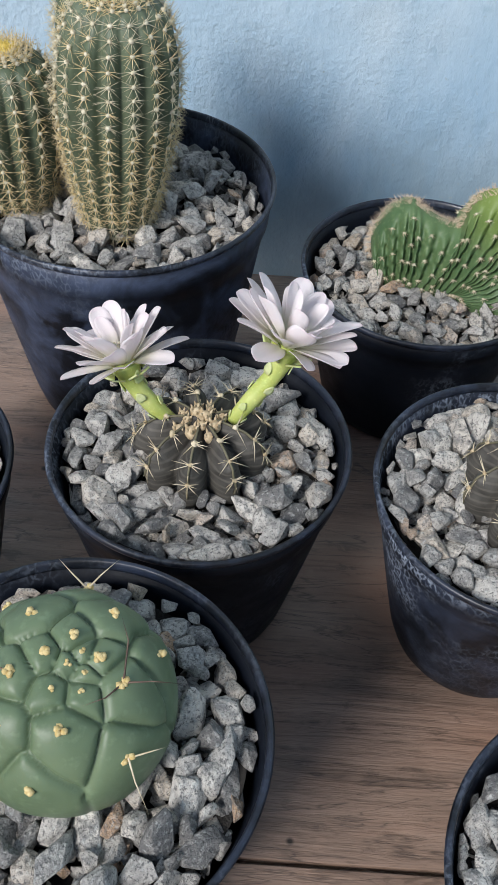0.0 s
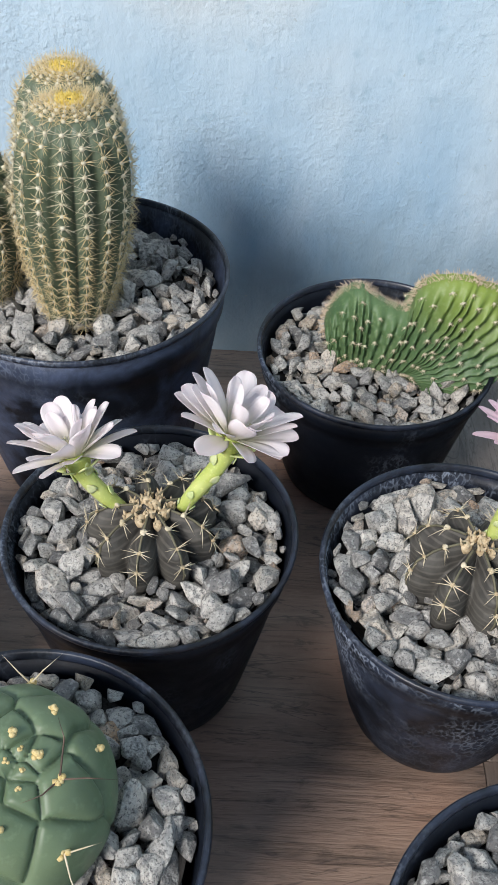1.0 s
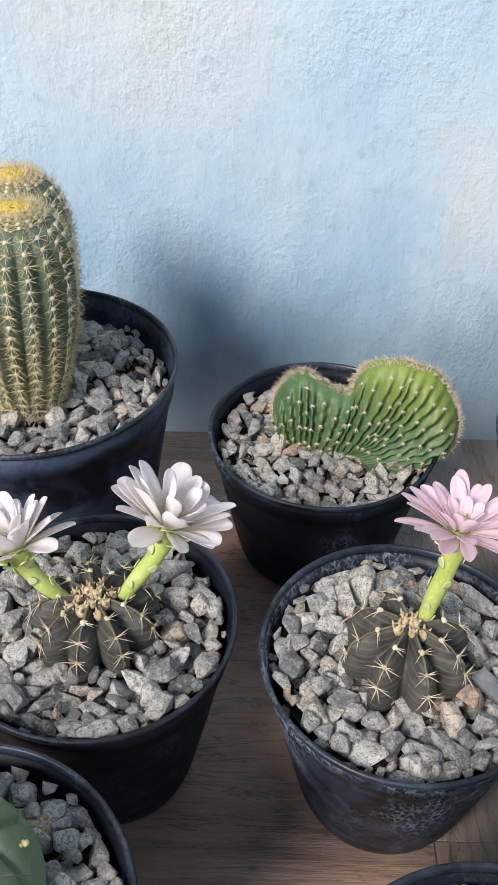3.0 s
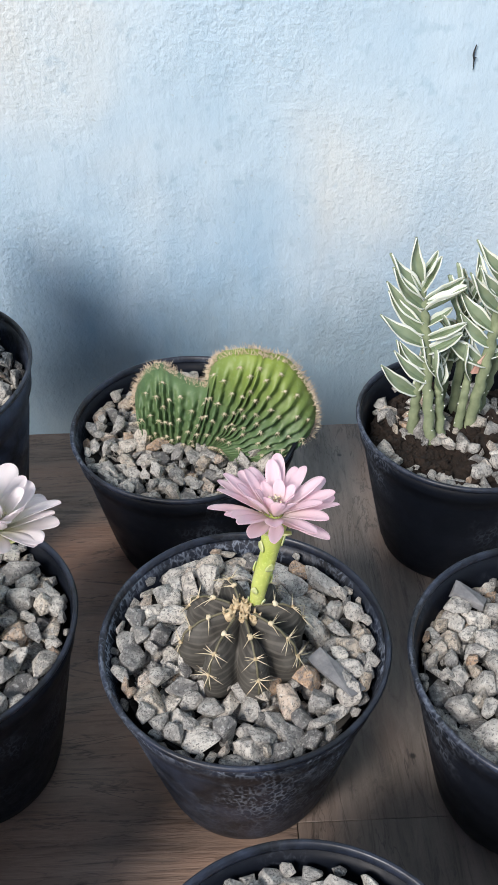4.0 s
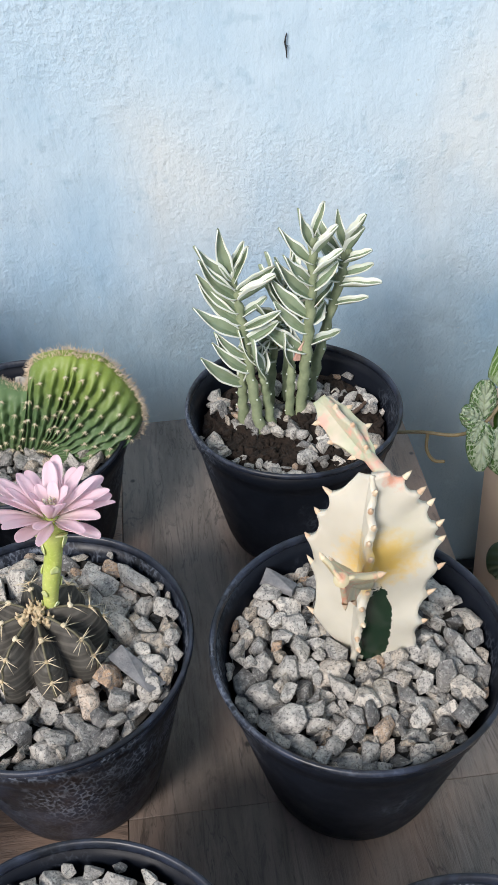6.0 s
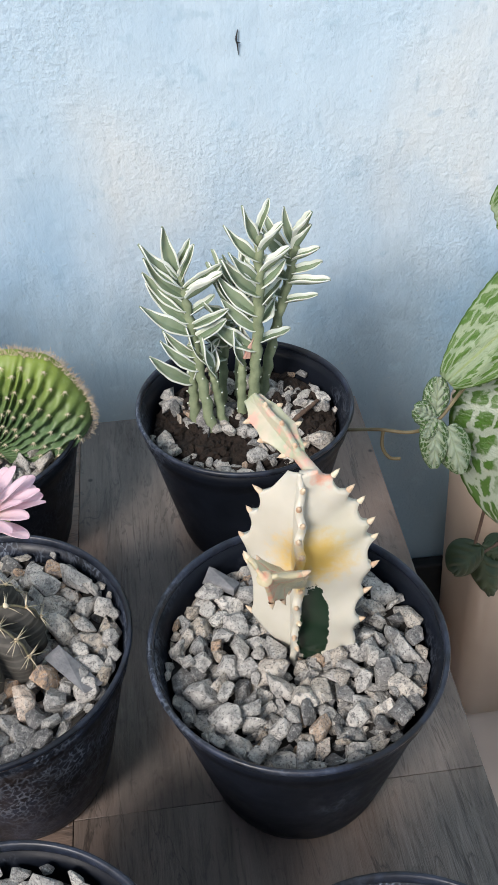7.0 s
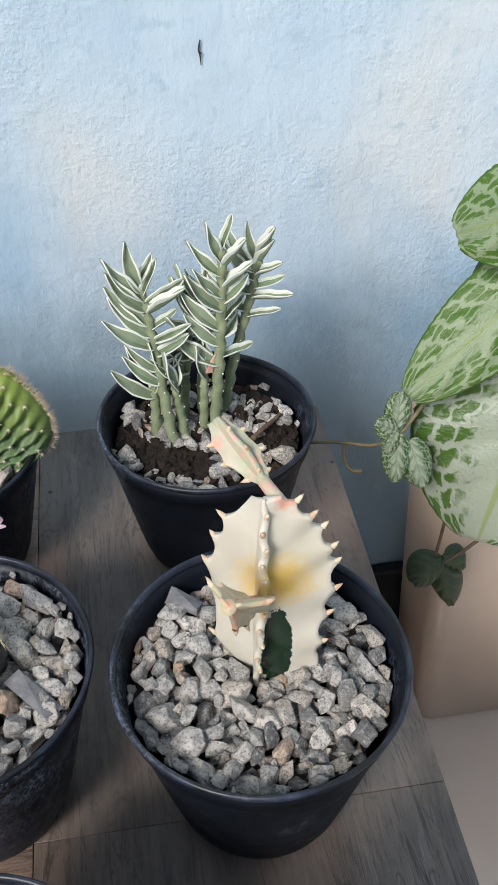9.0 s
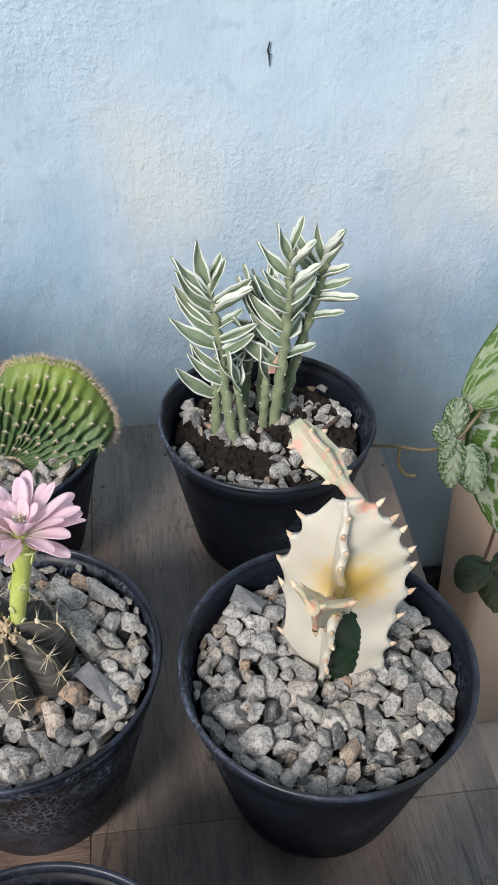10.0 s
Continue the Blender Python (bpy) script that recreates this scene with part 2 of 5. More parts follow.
def tube(bm, pts, radii, seg=12, close=True):
    rings = []
    for p, r, (d, s, u) in zip(pts, radii, frames_along(pts)):
        rings.append([bm.verts.new(p + r * (math.cos(a) * s + math.sin(a) * u)) for a in (2 * math.pi * k / seg for k in range(seg))])
    for a, b in zip(rings, rings[1:]):
        for k in range(seg):
            bm.faces.new((a[k], a[(k + 1) % seg], b[(k + 1) % seg], b[k]))
    if close:
        bm.faces.new(rings[0][::-1])
        bm.faces.new(rings[-1])
    return rings


def spine(bm, p, d, length, r, bend=None, seg=4):
    """A tapered thorn from p along d."""
    d = d.normalized()
    s = d.orthogonal().normalized()
    u = d.cross(s)
    mid = p + d * length * 0.5
    tip = p + d * length
    if bend is not None:
        tip += bend * length
        mid += bend * length * 0.2
    a = [bm.verts.new(p + r * (math.cos(q) * s + math.sin(q) * u)) for q in (2 * math.pi * k / seg for k in range(seg))]
    b = [bm.verts.new(mid + 0.65 * r * (math.cos(q) * s + math.sin(q) * u)) for q in (2 * math.pi * k / seg for k in range(seg))]
    t = bm.verts.new(tip)
    for k in range(seg):
        j = (k + 1) % seg
        bm.faces.new((a[k], a[j], b[j], b[k]))
        bm.faces.new((b[k], b[j], t))


def blob(bm, p, r, rng, squash=1.0, sub=1, rough=0.15):
    res = bmesh.ops.create_icosphere(bm, subdivisions=sub, radius=r)
    for v in res["verts"]:
        v.co *= 1 + rng.uniform(-rough, rough)
        v.co.z *= squash
        v.co += p


def sheet(bm, n, m, f, thick, uv=None):
    """A closed sheet: f(u, v) gives a point for u in 0..1 along and v in -1..1 across. thick(u, v): full thickness."""
    P = [[Vector(f(i / n, 2 * j / m - 1)) for j in range(m + 1)] for i in range(n + 1)]
    top, low = [], []
    for i in range(n + 1):
        ta, la = [], []
        for j in range(m + 1):
            du = P[min(i + 1, n)][j] - P[max(i - 1, 0)][j]
            dv = P[i][min(j + 1, m)] - P[i][max(j - 1, 0)]
            nn = du.cross(dv)
            nn = nn.normalized() if nn.length > 1e-12 else Vector((0, 0, 1))
            h = 0.5 * thick(i / n, 2 * j / m - 1)
            ta.append(bm.verts.new(P[i][j] + nn * h))
            la.append(bm.verts.new(P[i][j] - nn * h))
        top.append(ta)
        low.append(la)
    layer = bm.loops.layers.uv.new("UVMap") if uv else None
    faces = []

    def add(vs, cs):
        fa = bm.faces.new(vs)
        if layer:
            for lp, (i, j) in zip(fa.loops, cs):
                lp[layer].uv = (i / n, j / m)
        faces.append((fa, cs))

    for i in range(n):
        for j in range(m):
            q = ((i, j), (i + 1, j), (i + 1, j + 1), (i, j + 1))
            add([top[a][b] for a, b in q], q)
            add([low[a][b] for a, b in q[::-1]], q[::-1])
    for i in range(n):
        for j in (0, m):
            q = ((i, j), (i + 1, j))
            vs = [top[i][j], top[i + 1][j], low[i + 1][j], low[i][j]]
            add(vs[::-1] if j == 0 else vs, [(i, j)] * 4)
    for j in range(m):
        for i in (0, n):
            vs = [top[i][j], top[i][j + 1], low[i][j + 1], low[i][j]]
            add(vs if i == 0 else vs[::-1], [(i, j)] * 4)
    return faces


def spread(d, rng, amount):
    return (d + Vector((rng.uniform(-1, 1), rng.uniform(-1, 1), rng.uniform(-1, 1))) * amount).normalized()


# ---- the setting ----
FLOOR_Z = -0.31
WALL_Y = 0.54
bm = bmesh.new()
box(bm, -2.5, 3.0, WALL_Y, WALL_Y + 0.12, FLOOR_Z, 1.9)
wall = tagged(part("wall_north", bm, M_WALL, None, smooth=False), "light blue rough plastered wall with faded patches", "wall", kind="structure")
bm = bmesh.new()
box(bm, -2.5, 3.0, -3.0, WALL_Y, FLOOR_Z - 0.1, FLOOR_Z)
floor = tagged(part("floor", bm, M_FLOOR, None, smooth=False), "pale beige glossy floor", "floor", kind="structure")
bm = bmesh.new()
box(bm, -2.4, 2.9, WALL_Y - 0.012, WALL_Y - 0.001, FLOOR_Z, FLOOR_Z + 0.095, 0.002)
tagged(part("baseboard", bm, M_DARK, None), "dark skirting along the foot of the blue wall", "baseboard", kind="structure")
# added side wall, out of view, that blocks sky light from the right
bm = bmesh.new()
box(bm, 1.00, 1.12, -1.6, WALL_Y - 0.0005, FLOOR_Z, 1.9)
tagged(part("added_wall_east", bm, M_WALL, None, smooth=False), "unseen added side wall that cuts off sky light on the right", "wall", kind="structure")
bm = bmesh.new()
rng = random.Random(4)
pts = smooth_line([(0.2800, 0.5388, 0.2165), (0.2790, 0.5384, 0.2120), (0.2796, 0.5384, 0.2090), (0.2800, 0.5390, 0.2035)], 4)
tube(bm, pts, [0.0002 + 0.0003 * math.sin(math.pi * min(1, 0.1 + k / len(pts))) for k in range(len(pts))], 6)
spine(bm, Vector((0.2795, 0.5384, 0.2100)), Vector((1, 0, -0.1)), 0.0022, 0.0004)
part("wall_chip", bm, M_DARK, wall, "small dark chipped mark in the plaster")

# ---- the bench ----
bench = base_at("bench", 0.0, 0.27, FLOOR_Z, "low bench of dark weathered grey-brown wooden boards", "bench")


def board(name, x0, x1, y0, y1, mat):
    b = bmesh.new()
    box(b, x0, x1, y0, y1, -0.024, 0.0, 0.0004)
    ob = part(name, b, mat, None)
    ob.parent = bench
    ob.matrix_parent_inverse = Matrix.Translation((0, -0.27, -FLOOR_Z))
    return ob


board("plank", -0.60, 0.1660, -0.02, 0.1550, M_WOOD_X)
board("plank", -0.60, 0.1660, 0.1570, 0.4940, M_WOOD_X)
board("plank", 0.1663, 0.3420, -0.02, 0.2310, M_WOOD_Y)
board("plank", 0.1663, 0.3420, 0.2312, 0.4940, M_WOOD_Y)
for x in (-0.56, 0.28):
    for y in (0.04, 0.43):
        bm = bmesh.new()
        box(bm, x - 0.02, x + 0.02, y - 0.02, y + 0.02, FLOOR_Z, -0.0242, 0.002)
        ob = part("leg", bm, M_WOOD_X, bench)
        ob.matrix_parent_inverse = Matrix.Translation((0, -0.27, -FLOOR_Z))


# ---- pots ----
def flower_pot(x, y, h, r, foot, mat, label, collar=0.012, seed=0):
    pot = base_at("plant_pot", x, y, 0.0, label, "plant pot", "black nursery pots on the bench")
    t = 0.0011
    b = bmesh.new()
    side = lambda z: foot + (r - 0.0013 - foot) * (z / h) ** 0.92
    prof = [(0.0005, 0.0020), (foot - 0.006, 0.0020), (foot - 0.005, 0.0), (foot - 0.0015, 0.0), (foot, 0.0018)]
    n = 10
    zs = h - collar
    prof += [(side(zs * k / n), max(0.0025, zs * k / n)) for k in range(1, n)]
    prof += [(side(zs) - 0.0002, zs - 0.0006), (side(zs) + 0.0011, zs), (r - 0.0015, h - 0.0038), (r - 0.0024, h - 0.0036)]
    lip = [(r - 0.0024, h - 0.0034), (r - 0.0012, h - 0.0035), (r - 0.0004, h - 0.0026), (r, h - 0.0014), (r - 0.0004, h - 0.0004), (r - 0.0011, h), (r - 0.0020, h - 0.0005)]
    lip += [(r - 0.0024, h - 0.0028), (r - 0.0024, h - 0.0034)]
    prof += [(side(h * k / n) - t, h * k / n) for k in range(n - 1, 0, -1)]
    prof += [(foot - t, 0.0042), (0.0005, 0.0042)]
    rings = lathe(b, prof, 96, 0.004, seed)
    cap(b, rings[0], True)
    cap(b, rings[-1])
    part("pot_wall", b, mat, pot)
    b = bmesh.new()
    lathe(b, lip, 96, 0.004, seed)
    bmesh.ops.remove_doubles(b, verts=b.verts, dist=1e-6)
    part("rim", b, M_RIM, pot, "rolled plastic rim")
    return pot


def stone_meshes(count, seed):
    """Crushed stones: irregular hulls with chipped, slightly worn edges."""
    out = []
    for k in range(count):
        rg = random.Random(seed + k)
        b = bmesh.new()
        sx, sy, sz = rg.triangular(0.95, 1.85, 1.12), rg.uniform(0.70, 1.05), rg.uniform(0.45, 0.90)
        for _ in range(rg.randint(13, 18)):
            d = Vector((rg.gauss(0, 1), rg.gauss(0, 1), rg.gauss(0, 1))).normalized() * rg.uniform(0.84, 1.08)
            b.verts.new((d.x * sx, d.y * sy, d.z * sz))
        bmesh.ops.convex_hull(b, input=b.verts)
        bmesh.ops.delete(b, geom=[v for v in b.verts if not v.link_faces], context="VERTS")
        bmesh.ops.dissolve_limit(b, angle_limit=0.16, verts=b.verts, edges=b.edges)
        res = bmesh.ops.bevel(b, geom=list(b.edges), offset=0.038, segments=1, affect="EDGES")
        for f in res["faces"]:
            f.smooth = True
        me = bpy.data.meshes.new("stone")
        b.to_mesh(me)
        b.free()
        me.materials.append(M_STONE)
        out.append(me)
    return out


STONES = stone_meshes(40, 100)


def chip_shapes(count, seed):
    """Small plain hulls, as points and faces, for the lower layer."""
    out = []
    for k in range(count):
        rg = random.Random(seed + k)
        b = bmesh.new()
        for _ in range(10):
            d = Vector((rg.gauss(0, 1), rg.gauss(0, 1), rg.gauss(0, 1))).normalized()
            b.verts.new((d.x * 1.2, d.y * 0.9, d.z * 0.75))
        bmesh.ops.convex_hull(b, input=b.verts)
        b.verts.index_update()
        out.append(([v.co.copy() for v in b.verts], [[v.index for v in f.verts] for f in b.faces]))
        b.free()
    return out


CHIPS = chip_shapes(24, 300)


def gravel(x, y, z, pot_h, pot_r, foot, label, seed, holes=(), size=(0.0031, 0.0062), fill=1.0, bed=None, name="gravel_bed", clumps=None):
    """A bed of stones in a pot; holes: (x, y, radius) kept free, relative to the pot."""
    rg = random.Random(seed)
    b = bmesh.new()
    z += 0.0010
    r = foot + (pot_r - 0.0013 - foot) * (z / pot_h) ** 0.92 - 0.0013
    low = lambda q: foot - 0.0022 + (pot_r - 0.0022 - foot) * (q / pot_h) ** 0.92 - 0.0012
    prof = [(0.0005, 0.0046)] + [(low(max(0.0046, (z - 0.004) * k / 6)), max(0.0046, (z - 0.004) * k / 6)) for k in range(7)]
    sink = 0.0095 if clumps is None else 0.0032
    prof += [(r * 0.6, z - sink), (0.0005, z - sink)]
    rings = lathe(b, prof, 64)
    cap(b, rings[0], True)
    cap(b, rings[-1])
    count = int(560 * fill) if clumps is None else 700
    for k in range(count):
        a, q = rg.uniform(0, 2 * math.pi), math.sqrt(rg.random()) * (r - 0.0050)
        px, py = q * math.cos(a), q * math.sin(a)
        if clumps is None:
            size_k, up, slot = rg.uniform(size[0] * 0.65, size[1] * 0.6), -0.0070 + rg.uniform(-0.001, 0.001), 1
        else:
            size_k, up, slot = rg.uniform(0.0010, 0.0038), -0.0034 + 0.0025 * noise.noise((px * 60, py * 60, 3)), 0
        m = Matrix.LocRotScale((px, py, z + up), Euler((rg.gauss(0, 0.6), rg.gauss(0, 0.6), rg.uniform(0, 6.28))), (size_k, size_k, size_k))
        points, faces = rg.choice(CHIPS)
        vs = [b.verts.new(m @ p) for p in points]
        for f in faces:
            b.faces.new([vs[n] for n in f]).material_index = slot
    bed_ob = part(name, b, bed or M_DIRT, None, mats=(M_GRIT,), smooth=False)
    bed_ob.location = (x, y, 0)
    tagged(bed_ob, label, "gravel" if name == "gravel_bed" else "soil", "gravel in the pots" if name == "gravel_bed" else "", "stuff")
    placed = []
    tries = []
    for k in range(int(4200 * fill)):
        a, q = rg.uniform(0, 2 * math.pi), math.sqrt(rg.random())
        tries.append((rg.triangular(size[0] * 0.74, size[1] * 1.06, size[0] * 1.12), a, q))
    head, tail = tries[: len(tries) // 6], tries[len(tries) // 6:]
    for s, a, q in sorted(head, reverse=True) + sorted(tail, reverse=True):
        q *= r - s * 0.98
        px, py = q * math.cos(a), q * math.sin(a)
        if any(math.hypot(px - hx, py - hy) < hr for hx, hy, hr in holes):
            continue
        if clumps is not None and noise.noise((px * 40 + seed, py * 40, 0)) < clumps:
            continue
        if any((px - ox) ** 2 + (py - oy) ** 2 < (0.57 * (s + os)) ** 2 for ox, oy, os in placed):
            continue
        placed.append((px, py, s))
    for k in range(140 if clumps is None else 16):
        s, a = rg.uniform(0.0021, 0.0032), rg.uniform(0, 2 * math.pi)
        px, py = (r - 1.0 * s) * math.cos(a), (r - 1.0 * s) * math.sin(a)
        if not any((px - ox) ** 2 + (py - oy) ** 2 < (0.6 * (s + os)) ** 2 for ox, oy, os in placed):
            placed.append((px, py, s))
    for px, py, s in placed:
        # stones against the pot lie along its wall
        by_wall = math.hypot(px, py) > r - 1.55 * s
        turn = math.atan2(py, px) + math.pi / 2 + rg.gauss(0, 0.12) if by_wall else rg.uniform(0, 6.28)
        tilt = 0.15 if by_wall else 0.5
        m = Matrix.LocRotScale((px, py, z - 0.0014 + rg.uniform(-0.0036, 0.0030)), Euler((rg.gauss(0, tilt), rg.gauss(0, tilt), turn)), (s, s, s))
        piece("stone", rg.choice(STONES), m, bed_ob)
    return bed_ob


POTS = {
    # name: x, y, height, rim radius, foot radius
    "white": (0.0282, 0.2677, 0.0950, 0.0551, 0.0350),
    "pink": (0.1462, 0.2590, 0.0895, 0.0556, 0.0350),
    "ghost": (0.2628, 0.2438, 0.0900, 0.0565, 0.0350),
    "soil": (0.2609, 0.3935, 0.0850, 0.0545, 0.0350),
    "heart": (0.1219, 0.4020, 0.0800, 0.0580, 0.0400),
    "column": (-0.0185, 0.4010, 0.1170, 0.0690, 0.0480),
    "globe": (0.0025, 0.1502, 0.1050, 0.0562, 0.0350),
    "front": (0.1586, 0.1228, 0.0920, 0.0553, 0.0350),
    "spiky": (0.2705, 0.0980, 0.0900, 0.0553, 0.0350),
    "side": (-0.0920, 0.2500, 0.0900, 0.0553, 0.0350),
}
LOOK = {
    "white": (M_POT, "black plastic nursery pot with a two-flowered cactus"),
    "pink": (M_POT_WORN, "black plastic nursery pot with pale scuffed sides"),
    "ghost": (M_POT, "black plastic nursery pot with a cream euphorbia"),
    "soil": (M_POT, "black plastic nursery pot holding dark soil and stones"),
    "heart": (M_POT, "black plastic nursery pot with a crested cactus"),
    "column": (M_POT_DUSTY, "large black plastic pot with a scratched thick rim"),
    "globe": (M_POT, "black plastic nursery pot with a round green cactus"),
    "front": (M_POT, "black plastic nursery pot filled with grey gravel"),
    "spiky": (M_POT_WORN, "black plastic nursery pot with a dusty rim"),
    "side": (M_POT, "black plastic nursery pot with gravel beside the cacti"),
}
for k, (x, y, h, r, foot) in POTS.items():
    flower_pot(x, y, h, r, foot, LOOK[k][0], LOOK[k][1], 0.016 if k == "column" else 0.012, len(k))

# ---- the gravel in the pots ----
BEDS = {
    # name: surface height, radius, label, holes, stone sizes
    "white": (0.0880, 0.0512, "grey crushed gravel round a dark ribbed cactus", ((0.001, -0.001, 0.0185),), (0.0034, 0.0068)),
    "pink": (0.0832, 0.0522, "grey and tan crushed gravel round a dark cactus", ((0.001, -0.001, 0.0185),), (0.0034, 0.0070)),
    "ghost": (0.0782, 0.0515, "coarse grey crushed gravel round a cream euphorbia", ((0.003, -0.003, 0.0105),), (0.0033, 0.0067)),
    "heart": (0.0710, 0.0530, "fine grey crushed gravel round a crested cactus", (), (0.0030, 0.0057)),
    "column": (0.1030, 0.0640, "grey crushed gravel round three columnar cacti", (), (0.0034, 0.0072)),
    "globe": (0.0985, 0.0525, "coarse pale grey gravel round a globe cactus", ((0.001, 0.004, 0.022),), (0.0031, 0.0070)),
    "front": (0.0850, 0.0515, "pale grey crushed gravel filling a black pot", (), (0.0034, 0.0068)),
    "spiky": (0.0820, 0.0510, "grey gravel in the dusty-rimmed pot", (), (0.0032, 0.0062)),
    "side": (0.0800, 0.0510, "dark grey gravel in a black pot", (), (0.0032, 0.0060)),
}
FILLED = {}
for k, (z, rad, label, holes, sizes) in BEDS.items():
    x, y, h, r, foot = POTS[k]
    FILLED[k] = gravel(x, y, z, h, r, foot, label, 7 * len(label), holes, sizes)
x, y, h, r, foot = POTS["soil"]
gravel(x, y, 0.0725, h, r, foot, "dark brown crumbly soil with scattered grey stones", 12, (), (0.0026, 0.0066), 0.6, M_SOIL, "soil_bed", 0.0)

# long dark slabs lying on the gravel
M_SLATE = plain("slate_grey_stone", (0.12, 0.125, 0.135), (0.22, 0.22, 0.225), 300, 0.85, 0.0006)
for k, px, py, z, a, (sx, sy, sz) in (("pink", 0.0330, -0.0170, 0.0872, -0.80, (0.0115, 0.0040, 0.0020)), ("ghost", -0.0250, 0.0370, 0.0820, -0.55, (0.0072, 0.0036, 0.0020))):
    b = bmesh.new()
    rg = random.Random(len(k))
    for q in range(22):
        ex, ey, ez = rg.choice((-1, 1)), rg.choice((-1, 1)), rg.choice((-1, 1))
        b.verts.new((sx * ex * rg.uniform(0.72, 1.0), sy * ey * rg.uniform(0.7, 1.0), sz * ez * rg.uniform(0.7, 1.0)))
    bmesh.ops.convex_hull(b, input=b.verts)
    bmesh.ops.delete(b, geom=[v for v in b.verts if not v.link_faces], context="VERTS")
    slab = part("stone", b, M_SLATE, FILLED[k], "dark grey slab of stone", smooth=False)
    slab.matrix_local = Matrix.LocRotScale((px, py, z), Euler((0.12, 0.10, a)), (1, 1, 1))

# ---- plant materials ----


def cactus_skin(name, lo, hi, scale, rough=0.5, young=None, sss=0.08):
    s = Shade(name, rough, spec=0.4)
    v = s.space()
    c = s.ramp(s.noise(v, scale, 4), [(0.3, lo), (0.7, hi)])
    c = s.mix(s.ramp(s.noise(v, scale * 9, 3), [(0.55, 0.0), (0.75, 0.3)]), c, tuple(min(1, 1.6 * k + 0.03) for k in hi))
    if young:
        axis, a, b, tint = young
        n = s.nt.nodes.new("ShaderNodeMapRange")
        n.inputs["From Min"].default_value, n.inputs["From Max"].default_value = a, b
        s.link(s.axis(v, axis), n.inputs["Value"])
        c = s.mix(n.outputs[0], c, tint)
    s.color(c)
    s.bump(s.noise(v, scale * 12, 3), 0.0002, 0.5)
    return s.soft(sss).mat


M_COLUMN = cactus_skin("column_green", (0.075, 0.105, 0.062), (0.125, 0.155, 0.100), 60)
M_WOOL = plain("white_wool", (0.52, 0.47, 0.33), (0.76, 0.71, 0.57), 900, 0.95, 0.0005)
M_GOLD = plain("golden_spine", (0.58, 0.43, 0.20), (0.82, 0.68, 0.40), 300, 0.6, sss=0.1)
M_CROWN = plain("crown_wool", (0.66, 0.47, 0.08), (0.88, 0.70, 0.20), 700, 0.95, 0.0005)
M_STRAW = plain("straw_spine", (0.50, 0.44, 0.28), (0.74, 0.68, 0.50), 200, 0.6)
M_GLOBE = cactus_skin("grey_green_skin", (0.095, 0.140, 0.078), (0.145, 0.200, 0.115), 35, 0.45)
M_AREOLE = plain("yellow_wool", (0.50, 0.36, 0.13), (0.72, 0.60, 0.32), 900, 0.95, 0.0005)
M_SPINE_DARK = plain("brown_spine", (0.035, 0.02, 0.014), (0.17, 0.11, 0.08), 120, 0.5)
M_SPINE_PALE = plain("pale_spine", (0.46, 0.38, 0.24), (0.70, 0.62, 0.46), 200, 0.5)
M_STAMEN = plain("pale_stamen", (0.70, 0.64, 0.42), (0.85, 0.80, 0.62), 500, 0.7, sss=0.2)
M_BUD = plain("tan_bud", (0.34, 0.25, 0.14), (0.62, 0.51, 0.34), 500, 0.8)
M_LIME = cactus_skin("lime_stem", (0.36, 0.44, 0.09), (0.52, 0.56, 0.20), 90, 0.45, sss=0.2)
M_SCALE = plain("pale_scale", (0.42, 0.50, 0.18), (0.58, 0.60, 0.34), 300, 0.5, sss=0.2)


def petal_mat(name, inner, outer, tip):
    s = Shade(name, 0.5, spec=0.3)
    u = s.axis(s.space(kind="UV"), 0)
    c = s.ramp(u, [(0.0, inner), (0.4, outer), (0.75, outer), (1.0, tip)])
    streak = s.noise(s.space((2, 26, 1), "UV"), 1.0, 3)
    c = s.mix(s.ramp(streak, [(0.4, 0.22), (0.62, 0.0)]), c, tip)
    s.color(c)
    s.bump(streak, 0.0003, 0.5)
    return s.thin(0.5).mat


M_PETAL_WHITE = petal_mat("white_petal", (0.88, 0.88, 0.72), (0.97, 0.93, 0.93), (0.95, 0.84, 0.87))
M_PETAL_PINK = petal_mat("pink_petal", (0.95, 0.88, 0.84), (0.96, 0.81, 0.86), (0.95, 0.71, 0.80))


